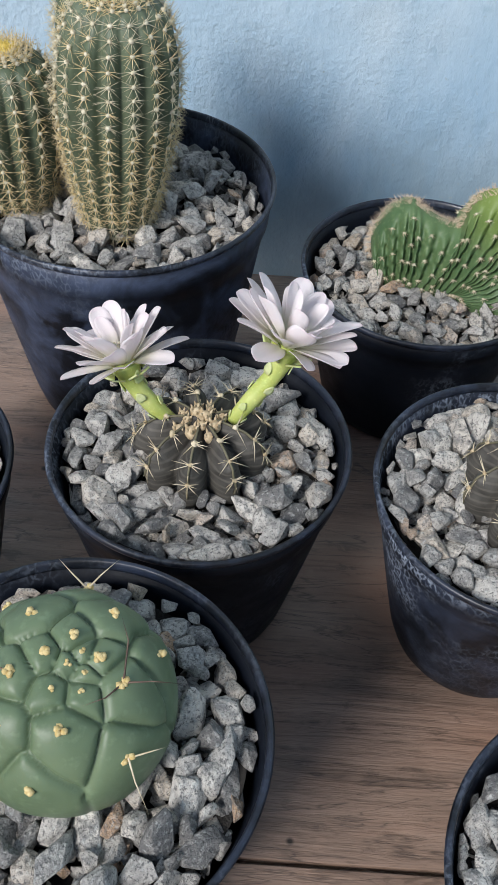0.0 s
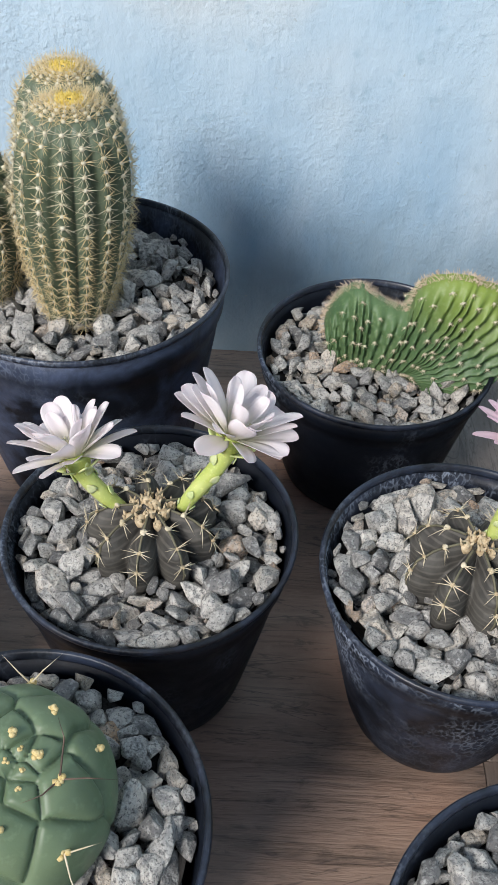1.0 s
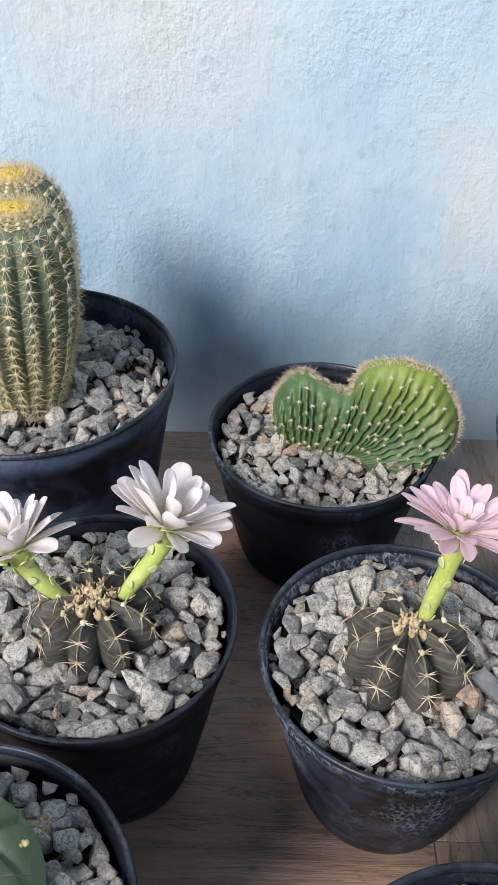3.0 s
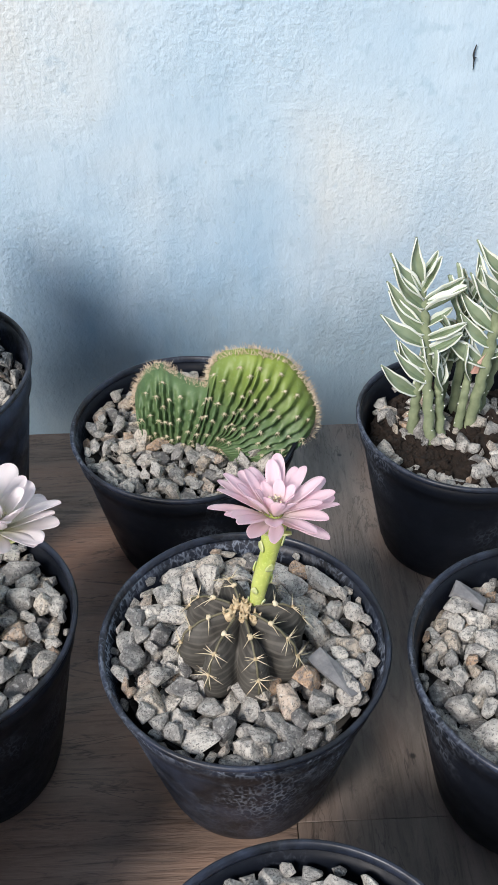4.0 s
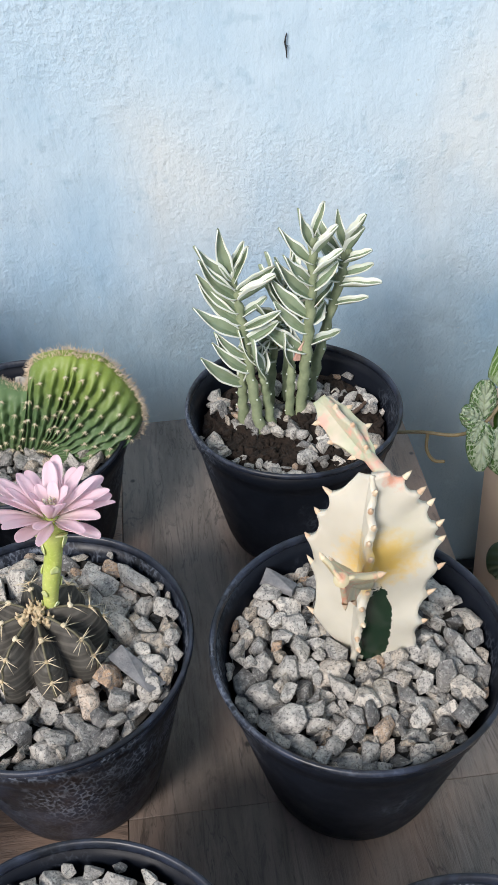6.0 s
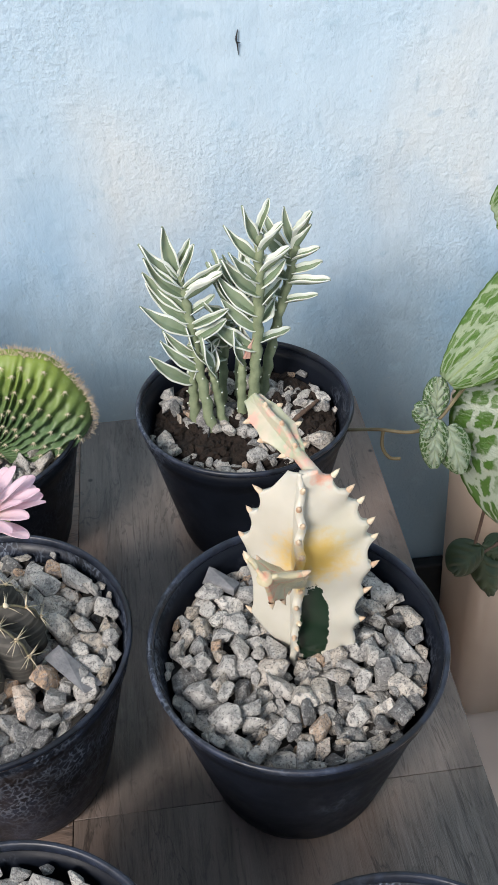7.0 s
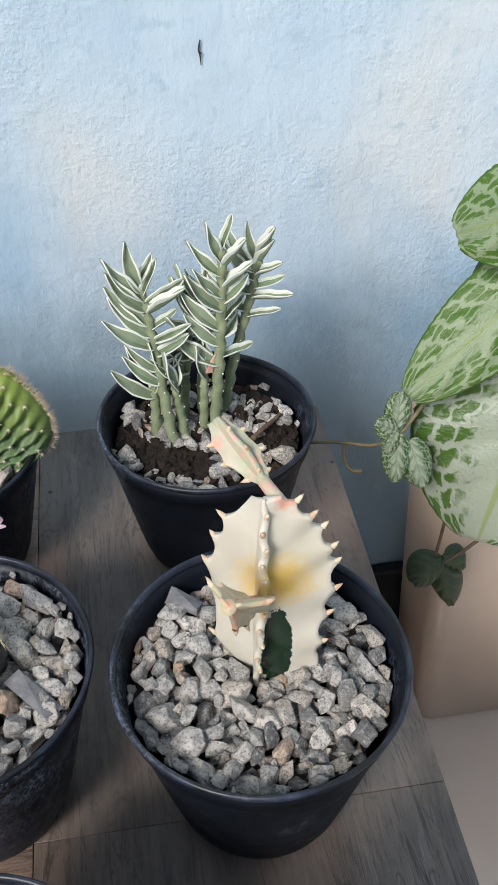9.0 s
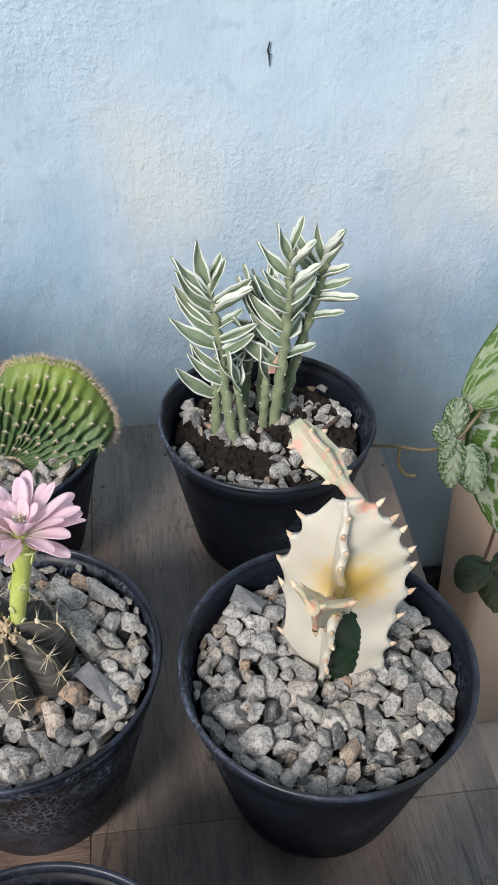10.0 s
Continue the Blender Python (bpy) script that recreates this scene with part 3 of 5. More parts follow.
# ---- columnar cacti ----
def column_cactus(x, y, z0, height, radius, ribs, label, seed, lean=(0, 0)):
    rg = random.Random(seed)
    ob = base_at("columnar_cactus", x, y, z0, label, "cactus", "columnar cacti in the large pot")
    seg, rows = ribs * 8, 56

    def shape(v):
        if v < 0.60:
            q = 0.54 + 0.46 * math.sin(math.pi * 0.5 * v / 0.60)
        else:
            w = (v - 0.60) / 0.40
            q = math.sqrt(max(0.0, 1 - w ** 2.3))
        return max(q, 0.0) * radius

    def zed(v):
        return height * (v - 0.10 * max(0.0, (v - 0.8) / 0.2) ** 2 * 0.5)

    def point(a, v, proud=0.0):
        rib = abs(math.cos(a * ribs / 2))
        deep = 0.20 * min(1, 3.5 * (1 - v) + 0.12)
        q = shape(v) * (1 - deep * (1 - rib ** 0.9)) + proud
        h = zed(v)
        return Vector((q * math.cos(a) + lean[0] * h, q * math.sin(a) + lean[1] * h, h))

    b = bmesh.new()
    rings = []
    for j in range(rows + 1):
        v = 1 - (1 - j / rows) ** 1.6 if j < rows else 0.9995
        rings.append([b.verts.new(point(2 * math.pi * k / seg, v)) for k in range(seg)])
    for p, q in zip(rings, rings[1:]):
        for k in range(seg):
            b.faces.new((p[k], p[(k + 1) % seg], q[(k + 1) % seg], q[k]))
    cap(b, rings[0], True)
    cap(b, rings[-1])
    part("body", b, M_COLUMN, ob)
    wool, straw, gold = bmesh.new(), bmesh.new(), bmesh.new()
    up = Vector((0, 0, 1))
    for i in range(ribs):
        a = 2 * math.pi * i / ribs
        n = int(height / 0.0053)
        for j in range(n + 3):
            v = 0.03 + 0.92 * j / (n - 1) if j < n else (0.966, 0.979, 0.989)[j - n]
            p = point(a, v)
            out = (point(a, v, 0.01) - p).normalized()
            if v > 0.8:
                out = (out + up * (v - 0.8) * 5).normalized()
            side = Vector((-math.sin(a), math.cos(a), 0))
            blob(wool, p + out * 0.0004, (0.0005 + 0.0006 * min(1.0, v / 0.6)) * rg.uniform(0.85, 1.2), rg, 0.9)
            target = gold if (0.10 < v < 0.50 or v > 0.93 or rg.random() < 0.45) else straw
            count = 15 if v < 0.45 else 12
            for w in range(count):
                ang = w / count * 2 * math.pi + rg.uniform(-0.3, 0.3)
                d = out * rg.uniform(0.25, 0.8) + side * math.cos(ang) + up * math.sin(ang) * 0.8
                spine(target, p, d, rg.uniform(0.0042, 0.0080), 0.00017, seg=3)
    pad = bmesh.new()
    for k in range(520):
        a, q = rg.uniform(0, 6.283), math.sqrt(rg.random())
        v = 0.999 - 0.016 * q ** 3
        p = point(a, v)
        d = Vector((math.cos(a) * q * 0.9, math.sin(a) * q * 0.9, 1.0)) + Vector((rg.uniform(-0.4, 0.4), rg.uniform(-0.4, 0.4), 0))
        spine(pad, p - up * 0.0005, d, rg.uniform(0.0016, 0.0034), 0.00024, seg=3)
    for k in range(150):
        a, q = rg.uniform(0, 6.283), math.sqrt(rg.random())
        blob(pad, point(a, 0.9985 - 0.009 * q ** 3), 0.0012 * rg.uniform(0.7, 1.3), rg, 0.7)
    part("crown_wool", pad, M_CROWN, ob, "bright yellow woolly crown")
    tagged(part("areole_wool", wool, M_WOOL, ob, "white woolly areoles along the ribs"), kind="stuff")
    tagged(part("spine_coat", straw, M_STRAW, ob, "fine straw-coloured spines"), kind="stuff")
    tagged(part("golden_spine_coat", gold, M_GOLD, ob, "golden spines of crown and base"), kind="stuff")
    return ob


column_cactus(-0.0185, 0.3880, 0.1000, 0.108, 0.0240, 16, "ribbed green columnar cactus with golden crown", 1, (0.06, -0.02))
column_cactus(-0.0255, 0.4390, 0.1000, 0.098, 0.0240, 16, "taller green columnar cactus with golden crown behind another", 2)
column_cactus(-0.0630, 0.4000, 0.1000, 0.075, 0.0225, 16, "short green columnar cactus with golden spines", 3)


# ---- globe cactus ----
def globe_cactus(x, y, z0):
    rg = random.Random(31)
    ob = base_at("globe_cactus", x, y, z0, "round grey-green cactus with plump tubercles and few spines", "cactus")
    R, H = 0.0276, 0.0268
    centres, lobes = [], []
    aim = lambda t, a: Vector((math.sin(t) * math.cos(a), math.sin(t) * math.sin(a), math.cos(t)))
    crown = aim(radians(10), radians(-30))
    # tubercles: angle from the top and round it
    for pol, turn in ((6, 4), (14, 30), (15, -14), (19, -40), (13, -88), (15, 66), (21, 14), (33, -10), (31, -76), (20, -162), (7, 150), (31, 122),
                      (38, 53), (55, 19), (58, -43), (60, -96), (38, -129), (64, 86), (50, 168), (62, -150), (66, 132)):
        t, a = radians(pol), radians(turn)
        centres.append(aim(t, a))
        low = tuple(q for q in (68, 82, 98, 116) if q > pol + 8) if pol > 48 else ((pol + 12,) if pol > 28 else ())
        lobes.append([aim(t, a)] + [aim(radians(q), a) for q in low])

    def point(d):
        ds = sorted(min(math.acos(max(-1, min(1, d.dot(c)))) for c in lobe) for lobe in lobes)
        gap = ds[1] - ds[0]
        away = min(1, math.acos(max(-1, min(1, d.dot(crown)))) / 0.5)
        swell = (1 - math.exp(-((gap / 0.050) ** 0.8))) * (1.15 - 0.95 * min(1.0, max(0.0, 0.75 - d.z)))
        near = min(math.acos(max(-1, min(1, d.dot(c)))) for c in centres)
        q = 1 + (0.05 + 0.060 * away) * swell - 0.07 * (1 - away) ** 2 + 0.020 * math.exp(-(near / 0.15) ** 2)
        q += 0.010 * noise.noise(d * 3.0)
        return Vector((d.x * R * q, d.y * R * q, (d.z * q * H) if d.z > 0 else d.z * q * 0.022))

    b = bmesh.new()
    rows, seg = 130, 240
    rings = []
    for j in range(1, rows):
        t = math.pi * 0.93 * j / rows
        rings.append([b.verts.new(point(Vector((math.sin(t) * math.cos(a), math.sin(t) * math.sin(a), math.cos(t))))) for a in (2 * math.pi * k / seg for k in range(seg))])
    for p, q in zip(rings, rings[1:]):
        for k in range(seg):
            b.faces.new((q[k], q[(k + 1) % seg], p[(k + 1) % seg], p[k]))
    cap(b, rings[0])
    cap(b, rings[-1], True)
    part("body", b, M_GLOBE, ob)
    # areoles with long thorns: direction, then the thorns' directions and lengths
    thorny = [(aim(0.576, -0.175), [((0.15, 0.95, 0.75), 0.024), ((1.0, 0.05, 0.35), 0.013), ((-0.5, -0.9, 0.35), 0.013)]),
              (aim(1.01, -0.75), [((1.0, 0.25, 0.35), 0.012), ((0.35, -1.0, 0.15), 0.011)]),
              (aim(0.35, -2.83), [((-1.0, 0.1, 0.4), 0.013)]),
              (aim(1.117, 1.5), [((0.6, 0.3, 0.9), 0.012), ((-0.7, 0.3, 0.9), 0.011)])]
    chosen = {min(range(len(centres)), key=lambda k: (centres[k] - c).length): rows_ for c, rows_ in thorny}
    for i, c in enumerate(centres):
        p = point(c)
        b = bmesh.new()
        r = 0.0016 if c.dot(crown) < 0.97 else 0.0009
        for k in range(5):
            blob(b, p + Vector((rg.uniform(-1, 1), rg.uniform(-1, 1), rg.uniform(-0.3, 0.5))) * r * 0.6, r * 0.62, rg, 0.8)
        ar = part("areole", b, M_AREOLE, ob, "yellow woolly areole")
        for d, length in chosen.get(i, ()):
            b = bmesh.new()
            spine(b, p, Vector(d), length, 0.00030, Vector((rg.uniform(-0.3, 0.3), rg.uniform(-0.3, 0.3), rg.uniform(-0.4, 0.0))), 6)
            part("thorn", b, M_SPINE_DARK if length > 0.0125 else M_SPINE_PALE, ar, "long thin brown spine")
    ob.rotation_euler.x = 0.12
    return ob


globe_cactus(0.0030, 0.1560, 0.1080)


# ---- chin cacti with flowers ----
def chin_skin():
    s = Shade("grey_brown_skin", 0.6, spec=0.3)
    v = s.space()
    z = s.axis(v, 2)
    band = s.math("SINE", s.math("MULTIPLY", s.math("ADD", z, s.math("MULTIPLY", s.noise(v, 60, 2), 0.004)), 2400.0))
    c = s.ramp(s.noise(v, 110, 4), [(0.3, (0.030, 0.028, 0.025)), (0.7, (0.085, 0.080, 0.070))])
    c = s.mix(s.ramp(band, [(0.2, 0.0), (0.9, 0.40)]), c, (0.14, 0.13, 0.11))
    s.color(c)
    s.bump(s.noise(v, 700, 3), 0.0003, 0.5)
    return s.mat


M_CHIN = chin_skin()
M_RIDGE = plain("ridge_skin", (0.085, 0.08, 0.05), (0.16, 0.145, 0.09), 200, 0.6)


def chin_cactus(x, y, z0, ribs, R, H, label, seed, turn):
    rg = random.Random(seed)
    ob = base_at("chin_cactus", x, y, z0, label, "cactus", "dark chin cacti in flower")

    def point(a, t):
        """a: round; t: 0 at the crown, 1 at the foot."""
        ph = a * ribs / (2 * math.pi)
        f = abs(ph - round(ph)) * 2
        ridge = 1 - f ** 1.9
        tub = 0.5 + 0.5 * math.cos(2 * math.pi * (t * 4.0 - 0.35))
        q = math.sin(min(1.0, t * 1.12) * math.pi * 0.5) ** 0.8
        z = H * (math.cos(t * math.pi * 0.5) ** 0.62 if t < 1 else 0)
        rad = R * q * (0.62 + 0.38 * ridge * (0.88 + 0.12 * tub))
        z -= H * 0.38 * f * (1 - t) * min(1, t * 4)
        return Vector((rad * math.cos(a + turn), rad * math.sin(a + turn), z))

    b = bmesh.new()
    seg, rows = ribs * 14, 44
    rings = [[b.verts.new(point(2 * math.pi * k / seg, 0.03 + 0.97 * j / rows)) for k in range(seg)] for j in range(rows + 1)]
    for p, q in zip(rings, rings[1:]):
        for k in range(seg):
            b.faces.new((q[k], q[(k + 1) % seg], p[(k + 1) % seg], p[k]))
    cap(b, rings[0])
    cap(b, rings[-1], True)
    part("body", b, M_CHIN, ob)
    for i in range(ribs):
        a = 2 * math.pi * i / ribs
        b = bmesh.new()
        line = [point(a, 0.08 + 0.86 * k / 24) + Vector((0, 0, 0.0001)) for k in range(25)]
        tube(b, line, [0.00045] * 25, 6)
        part("rib_ridge", b, M_RIDGE, ob, "paler olive edge of a rib")
        for t in (0.26, 0.50, 0.76):
            p = point(a, t)
            out = (p - Vector((0, 0, -0.008))).normalized()
            b = bmesh.new()
            size = 0.00135 if t < 0.3 else 0.0010
            for k in range(4):
                blob(b, p + spread(out, rg, 0.9) * size * 0.5, size * 0.7, rg, 0.9)
            ar = part("areole", b, M_BUD if t > 0.3 else M_SPINE_PALE, ob, "tan woolly areole")
            side = Vector((-math.sin(a + turn), math.cos(a + turn), 0))
            for k in range(7 if t > 0.3 else 4):
                b = bmesh.new()
                ang = radians(-30 + 42 * k) + rg.uniform(-0.25, 0.25)
                d = out * rg.uniform(0.35, 0.8) + side * math.cos(ang) - Vector((0, 0, 1)) * math.sin(ang) * 0.8
                spine(b, p, d, rg.uniform(0.0045, 0.0085), 0.00022, -out * 0.12, 5)
                part("spine", b, M_SPINE_PALE, ar, "pale curved spine")
    return ob


def bud_cluster(ob, count, spreadr, top, seed):
    rg = random.Random(seed)
    for k in range(count):
        a, q = k * 2.4, spreadr * math.sqrt((k + 0.3) / count)
        p = Vector((q * math.cos(a), q * math.sin(a), top - 0.0035 * (q / spreadr) ** 2))
        b = bmesh.new()
        r = rg.uniform(0.0017, 0.0026)
        blob(b, p, r, rg, 1.1, 2, 0.08)
        for j in range(5):
            w = j * 1.2566 + rg.uniform(-0.3, 0.3)
            spine(b, p + Vector((math.cos(w) * r * 0.6, math.sin(w) * r * 0.6, r * 0.55)), Vector((math.cos(w) * 0.5, math.sin(w) * 0.5, 1)), r * 1.1, r * 0.35, None, 4)
        part("bud", b, M_BUD, ob, "small tan flower bud")


white_chin = chin_cactus(0.0290, 0.2660, 0.0865, 9, 0.0248, 0.0220, "dark grey-brown ribbed cactus bearing two white flowers", 5, radians(-97))
bud_cluster(white_chin, 13, 0.0088, 0.0215, 6)
pink_chin = chin_cactus(0.1455, 0.2565, 0.0820, 8, 0.0245, 0.0265, "dark grey ribbed cactus bearing one pink flower", 8, radians(-78))
bud_cluster(pink_chin, 7, 0.0060, 0.0262, 9)


def flower(owner, pts, axis, petals, mat, seed, size=0.0215, blunt=1.0):
    """A flower on a scaly tube that belongs to a cactus. pts: the tube's line in the world."""
    rg = random.Random(seed)
    inv = Matrix.Translation(-Vector(owner.location))
    line = [inv @ p for p in smooth_line(pts, 8)]
    n = len(line)
    rad = [0.0024 + 0.0008 * math.sin(math.pi * k / n) + 0.0036 * max(0, (k / n - 0.60) / 0.40) ** 1.4 for k in range(n)]
    b = bmesh.new()
    tube(b, line, rad, 18)
    stem = part("flower_tube", b, M_LIME, owner, "lime green scaly flower tube")
    fr = frames_along(line)
    for k in range(11):
        j = 2 + int(k * (n - 4) / 11)
        a = k * 2.4
        d, s, u = fr[j]
        o = math.cos(a) * s + math.sin(a) * u
        b = bmesh.new()
        sc = 0.0011 + 0.0012 * k / 11
        sheet(b, 5, 4, lambda uu, vv: line[j] + o * (rad[j] + 0.00015 + 0.0005 * uu) + d * (uu - 0.5) * 2.2 * sc + d.cross(o) * vv * sc * math.sin(math.pi * min(0.97, 0.25 + 0.7 * uu)), lambda uu, vv: 0.0004)
        part("scale", b, M_SCALE, stem, "pale scale")
    axis = Vector(axis).normalized()
    side = axis.orthogonal().normalized()
    up = axis.cross(side)
    head = line[-1]
    k = 0
    # rings of petals: count, angle from the axis, length, width, start
    for count, ang, ln, wd, start in petals:
        for i in range(count):
            a = 2 * math.pi * (i + 0.5 * (k % 2)) / count + rg.uniform(-0.16, 0.16)
            t = radians(ang + rg.uniform(-11, 11))
            o = math.cos(a) * side + math.sin(a) * up
            L, W = size * ln * rg.uniform(0.86, 1.1), size * wd * rg.uniform(0.88, 1.12)
            curl = rg.uniform(-0.10, 0.38)
            twist = rg.uniform(-0.5, 0.5)
            sway = rg.uniform(-0.10, 0.10)
            across = axis.cross(o)
            out = math.sin(t) * o + math.cos(t) * axis
            nrm = -math.cos(t) * o + math.sin(t) * axis

            def f(u, v):
                u = 1 - (1 - u) ** 1.7
                # a narrow claw that widens to a rounded or pointed blade
                w = W * (0.26 + 0.74 * math.sin(math.pi * 0.5 * min(1.0, u / 0.62)) ** 1.3)
                w *= math.sqrt(max(0.004, 1 - max(0.0, (u - 0.58) / 0.42) ** (3.8 * blunt)))
                h = -curl * u * u * L * 0.42 + 0.16 * w * v * v - 0.025 * w * math.cos(v * 7)
                p = head + o * (0.0022 + start) + axis * 0.0007 * k + out * (u * L)
                return p + across * (v * w * 0.5 + sway * L * u * u) + nrm * (h + twist * v * w * 0.35 * u)

            b = bmesh.new()
            sheet(b, 14, 6, f, lambda u, v: 0.00026 * (1 - 0.6 * abs(v) ** 3) * (1.0 - 0.4 * u), uv=True)
            part("petal", b, mat, stem)
        k += 1
    # green-white sepals under the petals
    for i in range(7):
        a = 2 * math.pi * i / 7 + rg.uniform(-0.2, 0.2)
        o = math.cos(a) * side + math.sin(a) * up
        across = axis.cross(o)
        b = bmesh.new()
        L = size * rg.uniform(0.26, 0.36)
        sheet(b, 8, 4, lambda u, v: head - axis * 0.0044 + o * (0.0050 + 0.75 * L * u) + axis * (L * 0.45 * u) + across * v * 0.0021 * math.sin(math.pi * min(0.95, 0.3 + 0.65 * u)), lambda u, v: 0.0006)
        part("sepal", b, M_SCALE, stem, "greenish white sepal")
    b = bmesh.new()
    for i in range(18):
        d = spread(axis, rg, 0.45)
        base = head + axis * 0.001 + spread(axis, rg, 1.0) * 0.001
        tip = base + d * size * rg.uniform(0.22, 0.34)
        tube(b, [base, base.lerp(tip, 0.5), tip], [0.00013] * 3, 4)
        blob(b, tip, 0.0005, rg)
    part("stamens", b, M_STAMEN, stem, "pale yellow stamens")
    return stem


PETALS = [(9, 70, 0.94, 0.40, 0.0014), (10, 55, 1.0, 0.42, 0.0010), (8, 38, 1.0, 0.38, 0.0005), (6, 20, 0.84, 0.30, 0.0)]
PINK_PETALS = [(13, 76, 0.98, 0.31, 0.0014), (12, 63, 1.0, 0.31, 0.0010), (10, 46, 0.90, 0.28, 0.0005), (7, 24, 0.55, 0.24, 0.0)]
flower(white_chin, [(0.0180, 0.2680, 0.1035), (0.0125, 0.2675, 0.1100), (0.0055, 0.2690, 0.1190), (0.0025, 0.2710, 0.1265)], (-0.30, 0.24, 0.92), PETALS, M_PETAL_WHITE, 3, 0.0192)
flower(white_chin, [(0.0395, 0.2690, 0.1040), (0.0450, 0.2710, 0.1120), (0.0530, 0.2750, 0.1225), (0.0565, 0.2785, 0.1320)], (0.34, 0.22, 0.91), PETALS, M_PETAL_WHITE, 4, 0.0215)
flower(pink_chin, [(0.1505, 0.2600, 0.1060), (0.1525, 0.2605, 0.1180), (0.1560, 0.2620, 0.1340), (0.1575, 0.2640, 0.1480)], (0.06, 0.12, 0.99), PINK_PETALS, M_PETAL_PINK, 5, 0.0186, 0.66)


# ---- crested cactus ----
def crest_skin():
    s = Shade("crest_green", 0.5, spec=0.4)
    v = s.space()
    c = s.ramp(s.noise(v, 70, 4), [(0.3, (0.062, 0.118, 0.048)), (0.7, (0.110, 0.175, 0.075))])
    n = s.nt.nodes.new("ShaderNodeMapRange")
    n.inputs["From Min"].default_value, n.inputs["From Max"].default_value = 0.046, 0.100
    mix = s.math("ADD", s.axis(v, 2), s.math("MULTIPLY", s.axis(v, 0), 0.45))
    s.link(mix, n.inputs["Value"])
    c = s.mix(n.outputs[0], c, (0.25, 0.32, 0.035))
    c = s.mix(s.ramp(s.noise(v, 500, 3), [(0.55, 0.0), (0.75, 0.4)]), c, (0.26, 0.33, 0.16))
    s.color(c)
    s.bump(s.noise(v, 900, 3), 0.0002, 0.5)
    return s.soft(0.08).mat


M_CREST = crest_skin()
M_TUFT = plain("crest_tuft", (0.50, 0.38, 0.26), (0.74, 0.62, 0.48), 400, 0.8)


